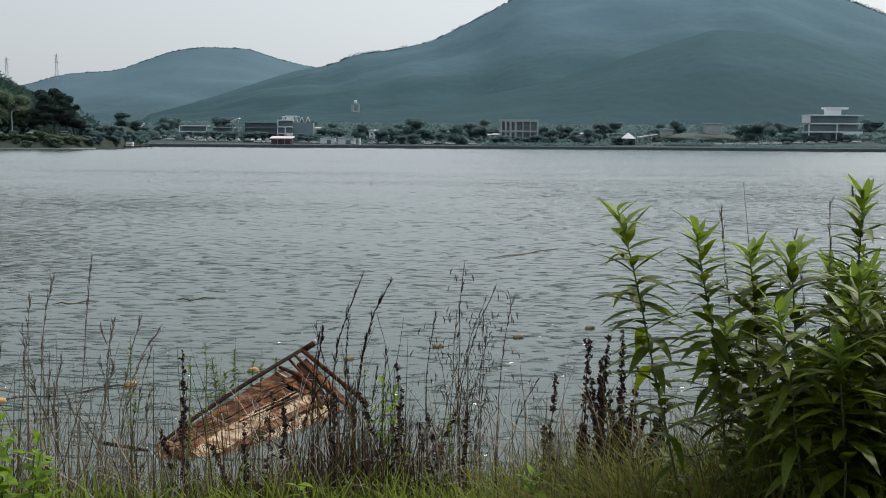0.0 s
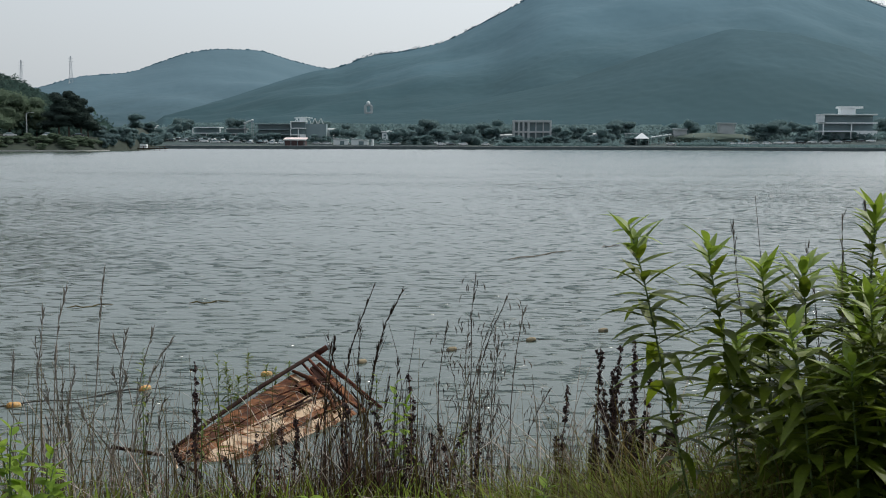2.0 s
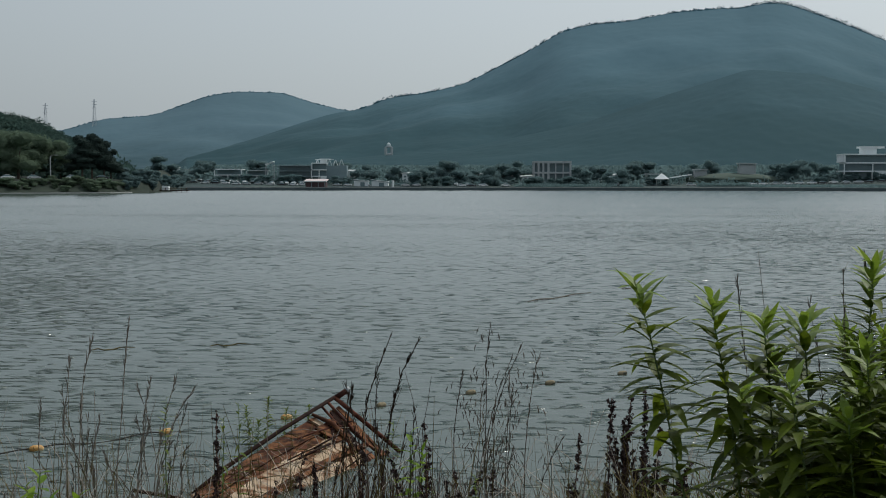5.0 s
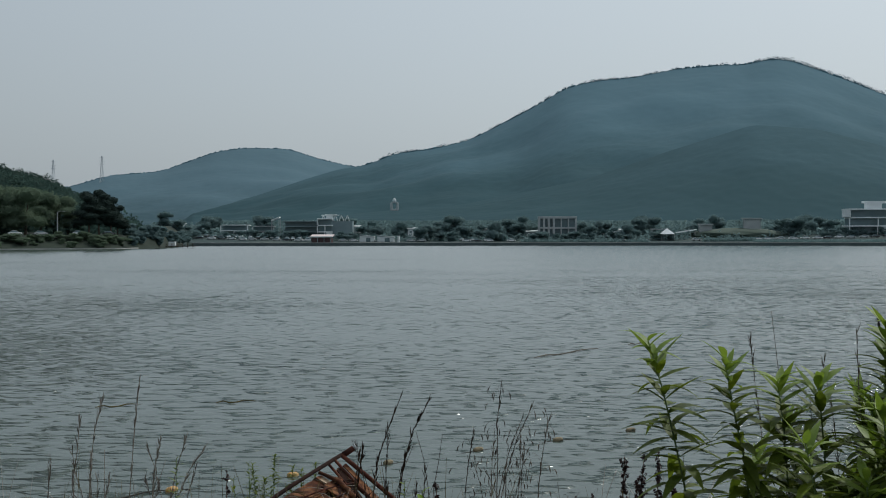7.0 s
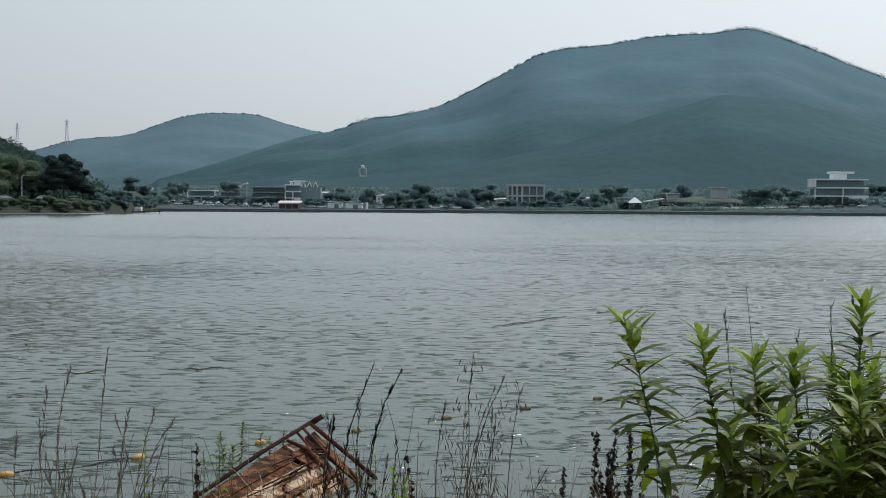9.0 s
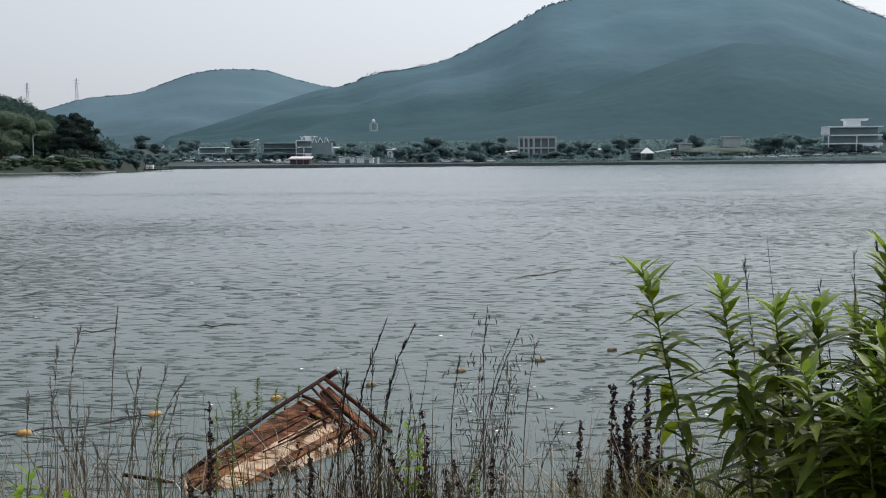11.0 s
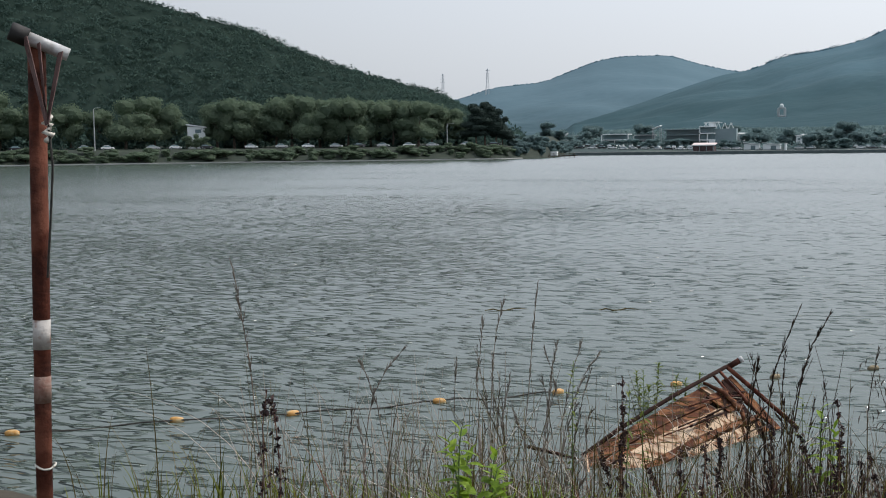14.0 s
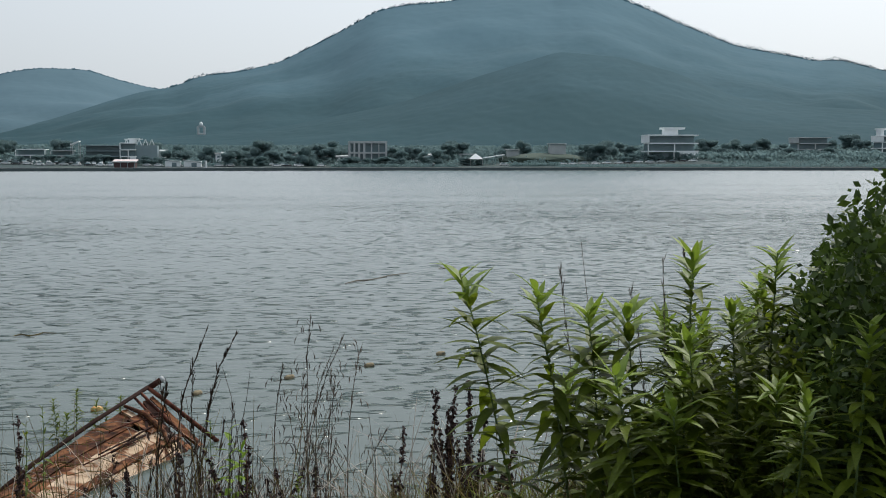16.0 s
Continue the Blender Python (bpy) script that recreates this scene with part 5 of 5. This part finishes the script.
dv = merged([ribbons(d1, rg.uniform(0.35, 0.95, len(d1)), rg.uniform(0.0012, 0.003, len(d1)), rg.uniform(0.05, 0.6, len(d1))),
             ribbons(d2, rg.uniform(0.3, 0.75, len(d2)), rg.uniform(0.0022, 0.005, len(d2)), rg.uniform(0.2, 1.5, len(d2)))])
d3 = scatter(320, 0.62, 1.6, 2.6, 3.3)
dv = merged([dv, ribbons(d3, rg.uniform(0.3, 0.72, len(d3)), rg.uniform(0.0016, 0.0035, len(d3)), rg.uniform(0.05, 0.7, len(d3)))])
d4 = scatter(520, 0.42, 1.25, 2.85, 3.9, 1.2)
dv = merged([dv, ribbons(d4, rg.uniform(0.3, 0.68, len(d4)), rg.uniform(0.0016, 0.0036, len(d4)), rg.uniform(0.2, 1.6, len(d4)))])
thing("dry_grass", mesh_of("dry_grass", *dv), GRASS_DRY, "dry straw-coloured grass on the bank", "grass", kind="stuff")


y1 = np.concatenate([scatter(2000, -1.5, 0.6, 3.6, 4.6, 1.6), scatter(700, -0.3, 0.9, 4.2, 5.1), scatter(420, -0.3, 0.85, 3.75, 4.2), scatter(200, -1.9, -0.9, 4.2, 5.0), scatter(260, 0.5, 1.05, 3.4, 4.2)])
thing("young_grass", mesh_of("young_grass", *ribbons(y1, np.where(y1[:, 1] < 4.2, rg.uniform(0.3, 0.5, len(y1)), rg.uniform(0.18, 0.42, len(y1))), rg.uniform(0.004, 0.009, len(y1)), rg.uniform(0.3, 1.2, len(y1)))), GRASS_YOUNG, "fresh bright green grass blades on the bank", "grass", kind="stuff")
n1 = np.concatenate([scatter(260, -2.8, -0.9, 4.1, 5.4), scatter(230, -1.0, 0.45, 4.3, 5.2), scatter(110, 0.3, 1.0, 3.9, 4.8)])
thing("nodding_grass", mesh_of("nodding_grass", *ribbons(n1, rg.uniform(0.4, 0.95, len(n1)), rg.uniform(0.0014, 0.0028, len(n1)), rg.uniform(0.15, 1.7, len(n1)), 9)), REED_GREY, "bleached grey grass stems with nodding tips", "dry grass", kind="stuff")
t1 = np.concatenate([scatter(330, -0.66, -0.2, 4.3, 5.0), scatter(380, -1.25, 0.35, 4.2, 5.3), scatter(110, -2.3, -0.9, 4.0, 5.2), scatter(280, 0.3, 1.3, 3.6, 4.9)])
thing("dead_stalks", mesh_of("dead_stalks", *ribbons(t1, rg.uniform(0.2, 0.62, len(t1)), rg.uniform(0.0014, 0.003, len(t1)), rg.uniform(0.0, 0.8, len(t1)))), DOCK_RUSSET, "tangle of dead russet stalks on the bank", "dead stalks", kind="stuff")


k1 = np.concatenate([scatter(420, -0.52, -0.08, 4.3, 4.9), scatter(300, -1.7, -0.5, 4.1, 4.9), scatter(160, -0.1, 0.5, 4.3, 4.9)])
kh = np.where((k1[:, 0] > -0.52) & (k1[:, 0] < -0.08), rg.uniform(0.25, 0.72, len(k1)), rg.uniform(0.12, 0.42, len(k1)))
thing("dark_stalks", mesh_of("dark_stalks", *ribbons(k1, kh, rg.uniform(0.0016, 0.0036, len(k1)), rg.uniform(0.0, 0.7, len(k1)))), STALK_DARK, "dark brown dead stalks crowding the water's edge", "dead stalks", kind="stuff")


def bent(base, top, n=8, sag=0.0, wobble=0.012):
    """Points of a stalk from base to top, with a nodding end where sag is given."""
    b, t = Vector(base), Vector(top)
    out = Vector((t.x - b.x, t.y - b.y, 0))
    out = out.normalized() if out.length > 0.01 else Vector((1, 0, 0))
    pts = []
    for k in range(n):
        s = k / (n - 1)
        p = b.lerp(t, s) + out * (sag * (s ** 3 - s)) + Vector((rg.uniform(-wobble, wobble), rg.uniform(-wobble, wobble), sag * 0.35 * (s - s ** 4)))
        pts.append(p)
    return pts


def reed(ob, base, top, sag, r=0.004, head=True, loose=False, mat=None):
    """A dry stalk with its panicle, slim or loose and hanging, as two parts."""
    mat = mat or STALK_DRY
    o = Vector(ob.location)
    pts = [p - o for p in bent(base, top, 9, sag, 0.006)]
    part("stalk", mesh_of("stalk", *tube(pts, np.linspace(r, r * 0.35, 9), 5)), mat, ob)
    if not head:
        return
    bits = []
    for k in range(30):
        s = 1 - 0.34 * rg.uniform() ** 1.2
        i = min(int(s * 8), 7)
        p = pts[i].lerp(pts[i + 1], s * 8 - i)
        along = (pts[i + 1] - pts[i]).normalized()
        if loose and k % 2:
            w = Vector((rg.normal(), rg.normal(), 0)).normalized() * rg.uniform(0.03, 0.085)
            a = p + w * 0.6 + Vector((0, 0, 0.03))
            b = p + w + Vector((0, 0, 0.01))
            bits.append(tube([p, a, b], r * 0.12, 3))
            bits.append(tube([b, b + w * 0.15 - Vector((0, 0, 0.015)), b + w * 0.2 - Vector((0, 0, 0.035))], [r * 0.2, r * 0.75, r * 0.1], 4))
        else:
            d = (along + Vector((rg.normal() * 0.16, rg.normal() * 0.16, 0))).normalized() * rg.uniform(0.025, 0.055)
            bits.append(tube([p, p + d * 0.45, p + d], [r * 0.25, r * 0.6, r * 0.1], 3))
    for k in range(2):
        p = pts[int(rg.integers(1, 5))]
        w = Vector((rg.normal(), rg.normal(), 0)).normalized()
        n = rg.uniform(0.12, 0.3)
        bits.append(tube([p, p + w * n * 0.3 + Vector((0, 0, n * 0.5)), p + w * n * 0.65 + Vector((0, 0, n * 0.55)), p + w * n * 0.95 + Vector((0, 0, n * 0.25))], [r * 0.4, r * 0.5, r * 0.35, r * 0.1], 3))
    part("seed_head", mesh_of("seed_head", *merged(bits)), mat, ob)["kind"] = "stuff"


stems = [(-1.5, 4.98, 2.97, -1.59, 4.95), (-1.65, 4.93, 2.9, -1.69, 4.92), (-1.75, 4.9, 2.81, -1.75, 4.9), (-1.42, 5.0, 2.73, -1.46, 4.99), (-1.32, 5.03, 2.7, -1.44, 5.0), (-0.36, 5.19, 2.88, -0.47, 5.18), (-0.24, 5.19, 2.86, -0.36, 5.18), (0.09, 5.2, 2.92, 0.09, 5.2), (0.22, 5.2, 2.82, 0.12, 5.2), (0.31, 5.19, 2.77, 0.27, 5.19), (-0.03, 5.2, 2.71, -0.02, 5.2), (-0.54, 5.17, 2.64, -0.57, 5.17), (-2.04, 4.63, 2.71, -2.18, 4.57), (-1.19, 4.9, 2.7, -1.35, 4.86), (-2.2, 4.56, 2.66, -2.07, 4.62)]
for i, (x, y, z, bx, by) in enumerate(stems):
    clump = root("dry_reed", (bx, by, float(bank_z(bx, by)) - 0.03), "clump of dry grey reed stalks with seed heads", "reed", "dry reeds")
    reed(clump, clump.location, (x, y, z), 0.24 if i in (5, 6, 8, 12, 13) else rg.uniform(0.02, 0.13), 0.0052 if i in (5, 6, 11) else 0.0040, True, i in (7, 8, 9, 10), REED_GREY if x < -1 else STALK_DARK if i in (5, 6, 11) else STALK_DRY)
    for _ in range(12 if i in (5, 6, 11) else 6):
        ax, ay = bx + rg.normal() * 0.10, by + rg.normal() * 0.15
        hh = rg.uniform(0.45, 0.9)
        reed(clump, (ax, ay, float(bank_z(ax, ay)) - 0.03), (ax + rg.normal() * 0.07, ay + rg.normal() * 0.06, clump.location.z + (z - clump.location.z) * hh), rg.uniform(0, 0.26), 0.0030, rg.uniform() < 0.6, i in (7, 8, 9, 10), REED_GREY if x < -1 else STALK_DARK if i in (5, 6, 11) else STALK_DRY)
for x, y, z in ((1.03, 3.66, 3.37), (0.92, 3.72, 3.28), (1.22, 3.6, 3.32), (1.15, 3.62, 3.2), (1.3, 3.55, 3.36), (1.1, 3.7, 3.1)):
    bx, by = x + rg.uniform(-0.02, 0.1), y + 0.05
    clump = root("dry_reed", (bx, by, float(bank_z(bx, by)) - 0.03), "thin dry reed stalk rising among the goldenrod", "reed", "dry reeds")
    reed(clump, clump.location, (x - rg.uniform(0.02, 0.1), y, z), rg.uniform(0.03, 0.14), 0.0024, rg.uniform() < 0.35)
thin = root("dry_reed", (-1.79, 2.97, float(bank_z(-1.79, 2.97)) - 0.03), "single tall bent reed stalk", "reed", "dry reeds")
reed(thin, thin.location, (-1.88, 2.93, 3.26), 0.05, 0.003)


def dock(base, top, branches, mat, label):
    """A dead dock plant: stalks set with dense dark seed whorls."""
    b = Vector((base[0], base[1], float(bank_z(base[0], base[1])) - 0.03))
    ob = root("dock_plant", b, label, "weed", "dead dock plants")
    for k in range(branches):
        t = Vector(top) - b
        if k:
            t = Vector((t.x + rg.normal() * 0.11, t.y + rg.normal() * 0.1, t.z * rg.uniform(0.5, 0.97)))
        foot = Vector((0, 0, 0)) if not k else Vector((rg.normal() * 0.025, rg.normal() * 0.03, 0))
        pts = bent(foot, t, 8, rg.uniform(-0.02, 0.04), 0.006)
        part("stalk", mesh_of("stalk", *tube(pts, np.linspace(0.0040, 0.0014, 8), 5)), DOCK_RUSSET, ob)
        places = []
        for s in np.arange(rg.uniform(0.35, 0.6), 1.0, rg.uniform(0.014, 0.024)):
            i = min(int(s * 7), 6)
            p = pts[i].lerp(pts[i + 1], s * 7 - i)
            for _ in range(int(rg.integers(1, 6) if branches > 4 else rg.integers(0, 4))):
                w = 0.014 * (1.25 - s) * (0.5 + 0.8 * abs(math.sin(s * 40 + k)))
                places.append((p.x + rg.normal() * w, p.y + rg.normal() * w, p.z + rg.normal() * 0.009, 0.007, 0.007, 0.008))
        part("seed_spike", mesh_of("seed_spike", *leaf_cloud(places, 5, 0.009, -0.3)), mat, ob)["kind"] = "stuff"


docks = [(-1.01, 4.49, 2.68, -1.01, 4.49, 3), (-0.67, 4.55, 2.51, -0.7, 4.55, 3), (-0.18, 4.6, 2.61, -0.17, 4.6, 4), (0.1, 4.6, 2.41, 0.08, 4.6, 4), (0.45, 4.58, 2.57, 0.42, 4.58, 2), (0.58, 4.56, 2.73, 0.57, 4.56, 5), (0.65, 4.55, 2.73, 0.63, 4.56, 5), (0.71, 4.54, 2.75, 0.71, 4.54, 6), (0.62, 4.5, 2.66, 0.62, 4.5, 6), (0.76, 4.5, 2.62, 0.75, 4.5, 5), (-0.43, 4.58, 2.49, -0.43, 4.58, 3), (-0.78, 4.53, 2.36, -0.76, 4.54, 2), (-1.8, 2.97, 2.88, -1.82, 2.96, 2)]
for x, y, z, bx, by, n in docks:
    dock((bx, by), (x, y, z), n, DOCK_BROWN, "dead dock plant with dark brown seed spikes" if n < 5 else "dense clump of dead purple-brown dock spikes")


def leaf_mesh(length, width, droop, fold=0.25):
    """A lance-shaped leaf along +x, folded on its midrib and drooping."""
    v, f = [], []
    n = 6
    for k in range(n):
        s = k / (n - 1)
        x = length * s * (1 - 0.12 * droop * s)
        z = -length * droop * s * s * 0.55
        w = width * 0.5 * (math.sin(math.pi * min(1, s * 0.93 + 0.07) ** 0.8)) + 0.0004
        v += [(x, -w, z + w * fold), (x, 0, z), (x, w, z + w * fold)]
    for k in range(n - 1):
        p = 3 * k
        f += [(p, p + 3, p + 4, p + 1), (p + 1, p + 4, p + 5, p + 2)]
    me = mesh_of("leaf", v, f, True)
    return me


GOLD_LEAVES = [leaf_mesh(1, 0.235, d) for d in (0.25, 0.5, 0.75, 1.0)]
TIP_LEAVES = [leaf_mesh(1, 0.24, d) for d in (0.1, 0.45, 0.8)]
BROAD_LEAVES = [leaf_mesh(1, 0.42, d) for d in (0.2, 0.5, 0.8)]


def leafy_plant(name, base, top, count, length, label, category, group, leaves, mat, tips=None, tip_mat=None, sag=0.03, first=0.15, stem_r=0.005):
    b = Vector((base[0], base[1], float(bank_z(base[0], base[1])) - 0.03))
    ob = root(name, b, label, category, group)
    pts = bent((0, 0, 0), Vector(top) - b, 9, sag, 0.004)
    part("stem", mesh_of("stem", *tube(pts, np.linspace(stem_r, stem_r * 0.4, 9), 6), smooth=True), STEM_GREEN, ob)
    tall = (pts[-1] - pts[0]).length
    for k in range(count):
        s = first + (1 - first) * (k / (count - 1)) ** 0.8
        i = min(int(s * 8), 7)
        p = pts[i].lerp(pts[i + 1], s * 8 - i)
        young = s > 0.92
        rise = 12 + 34 * max(0, (s - 0.72) / 0.28) ** 1.6 + rg.uniform(-26, 24)
        size = length * (0.62 + 0.5 * math.sin(math.pi * min(1, s * 0.95))) * (0.95 if young else min(1.0, 0.35 + 0.95 * s)) * rg.uniform(0.8, 1.15)
        m = pose(*p, 0, 0, k * 137.5 + rg.uniform(-35, 35)) @ pose(0, 0, 0, rg.uniform(-12, 12), -rise, 0) @ Matrix.Scale(size, 4)
        pool = tips if (young and tips) else leaves
        part("leaf", pool[int(rg.integers(0, len(pool)))], tip_mat if (young and tips) else mat, ob, at=m)
    return ob


golds = [(0.50, 3.36, 3.34, 0.77, 3.31), (0.72, 3.33, 3.29, 0.87, 3.29), (0.86, 3.29, 3.23, 0.95, 3.27), (0.97, 3.26, 3.23, 1.01, 3.25), (1.15, 3.21, 3.4, 1.15, 3.2), (1.25, 3.17, 3.25, 1.27, 3.16), (1.36, 3.12, 3.41, 1.35, 3.13), (1.45, 3.08, 3.26, 1.41, 3.1), (1.38, 2.5, 3.24, 1.40, 2.5), (1.27, 2.4, 3.31, 1.23, 2.41), (1.5, 2.56, 3.3, 1.5, 2.56), (1.62, 2.6, 3.22, 1.6, 2.6), (1.22, 2.62, 3.13, 1.24, 2.62), (1.34, 2.72, 3.2, 1.36, 2.72), (1.48, 2.78, 3.22, 1.5, 2.78), (1.68, 2.74, 3.3, 1.68, 2.74), (1.15, 2.45, 3.12, 1.12, 2.46)]
for k in range(36):
    gx0, gy0 = rg.uniform(0.95, 1.95), rg.uniform(2.8, 3.8)
    golds.append((gx0 + rg.uniform(-0.14, 0.04), gy0 + rg.normal() * 0.03, 2.82 + rg.uniform(0, 0.40) + 0.18 * (gx0 - 1), gx0, gy0))
for x, y, z, bx, by in golds:
    leafy_plant("goldenrod", (bx, by), (x, y, z - 0.04), 92 if by > 3.1 and bx < 1.1 else 84, rg.uniform(0.135, 0.165) if bx < 1.1 else rg.uniform(0.115, 0.145) if by > 2.7 else 0.1, "tall green goldenrod with lance-shaped leaves", "plant", "goldenrod stand", GOLD_LEAVES, LEAF_GOLD, TIP_LEAVES, LEAF_TIP, first=0.3 if bx < 1.1 else 0.5)

for x, y, z in ((-3.06, 15.7, 0.52), (-2.88, 15.9, 0.62), (-2.7, 16.1, 0.40), (-2.52, 16.2, 0.34), (-2.95, 15.55, 0.36), (-2.35, 16.3, 0.42)):
    leafy_plant("water_weed", (x, y), (x + rg.normal() * 0.05, y, z), 60, 0.13, "grey-green weed growing from the water behind the raft", "weed", "water weeds", GOLD_LEAVES, LEAF_GREY, sag=0.03, first=0.62, stem_r=0.006)
for x, y, z in ((-1.26, 4.63, 2.7), (-0.97, 4.7, 2.67), (-0.33, 4.79, 2.58), (-1.0, 4.53, 2.64), (0.02, 4.4, 2.45)):
    leafy_plant("fleabane", (x, y), (x + 0.01, y, z), 40, 0.05, "slender grey-green weed with narrow leaves", "weed", "slender weeds", GOLD_LEAVES, LEAF_GOLD, sag=0.0, stem_r=0.0035)
for x, y, z in ((-1.45, 3.7, 2.62), (-1.36, 3.66, 2.55), (-1.5, 3.8, 2.5), (-1.39, 3.75, 2.56), (-0.24, 4.85, 2.52), (-1.32, 3.78, 2.44), (-1.31, 3.62, 2.5), (-0.43, 3.98, 2.3), (0.31, 3.99, 2.36), (-0.19, 4.8, 2.45)):
    leafy_plant("broadleaf_weed", (x, y), (x + rg.normal() * 0.04, y, z), 22, 0.085, "bright yellow-green broadleaf weed", "weed", "bright weeds", BROAD_LEAVES, LEAF_BRIGHT, sag=0.03, first=0.3)

# the dense shrub beside the goldenrod
shrub = root("shrub", (2.0, 3.05, float(bank_z(2.0, 3.05)) - 0.05), "dense dark green shrub beside the goldenrod", "shrub")
so = Vector(shrub.location)
limbs = []
for k in range(16):
    q = Vector((rg.uniform(-0.2, 0.7), rg.uniform(-0.5, 0.4), rg.uniform(0.6, 1.05)))
    limbs.append(tube([(rg.normal() * 0.05, rg.normal() * 0.05, 0), tuple(q * 0.55 + Vector((0, 0, 0.15))), tuple(q)], [0.012, 0.008, 0.003], 5))
part("branches", mesh_of("branches", *merged(limbs)), BARK, shrub)
lobes = []
while len(lobes) < 320:
    lx, ly = rg.uniform(-0.7, 0.9), rg.uniform(-0.6, 0.6)
    az = math.degrees(math.atan2(2.0 + lx, 3.05 + ly))
    if az > 25.9:
        top = 0.97 + 0.38 * min(1, (az - 25.9) / 4.5)
        lobes.append((lx, ly, rg.uniform(0.1, top), rg.uniform(0.08, 0.17), rg.uniform(0.08, 0.17), rg.uniform(0.1, 0.2)))
part("foliage", mesh_of("foliage", *leaf_cloud(lobes, 440, 0.0155)), LEAF_BUSH, shrub)

# taller shrub growth added out of sight, placed to shade the low weeds
tall = root("shrub", (3.2, 4.5, float(bank_z(3.2, 4.5)) - 0.05), "unseen tall shrub added to shade the low weeds", "shrub")
part("trunk", mesh_of("trunk", *tube([(0, 0, 0), (0.1, 0, 0.8), (0, 0.1, 1.9)], [0.05, 0.04, 0.02], 7)), BARK, tall)
high = []
for k in range(34):
    az, r = rg.uniform(33.5, 46), rg.uniform(4.2, 6.0)
    x, y = polar(az, r)
    high.append((x - 3.2, y - 4.5, rg.uniform(0.2, 1.3), 0.28, 0.28, 0.25))
part("foliage", mesh_of("foliage", *leaf_cloud(high, 330, 0.045)), LEAF_BUSH, tall)

under = []
for k in range(230):
    ux, uy = rg.uniform(1.0, 2.3), rg.uniform(2.8, 3.8)
    under.append((ux, uy, float(bank_z(ux, uy)) + rg.uniform(0.05, 0.25 + 0.55 * min(1, max(0, (ux - 0.95) / 0.5))), 0.15, 0.15, 0.13))
thing("low_weeds", mesh_of("low_weeds", *leaf_cloud(under, 200, 0.021)), LEAF_WEED, "dense low yellow-green weeds under the goldenrod", "weeds", kind="stuff")
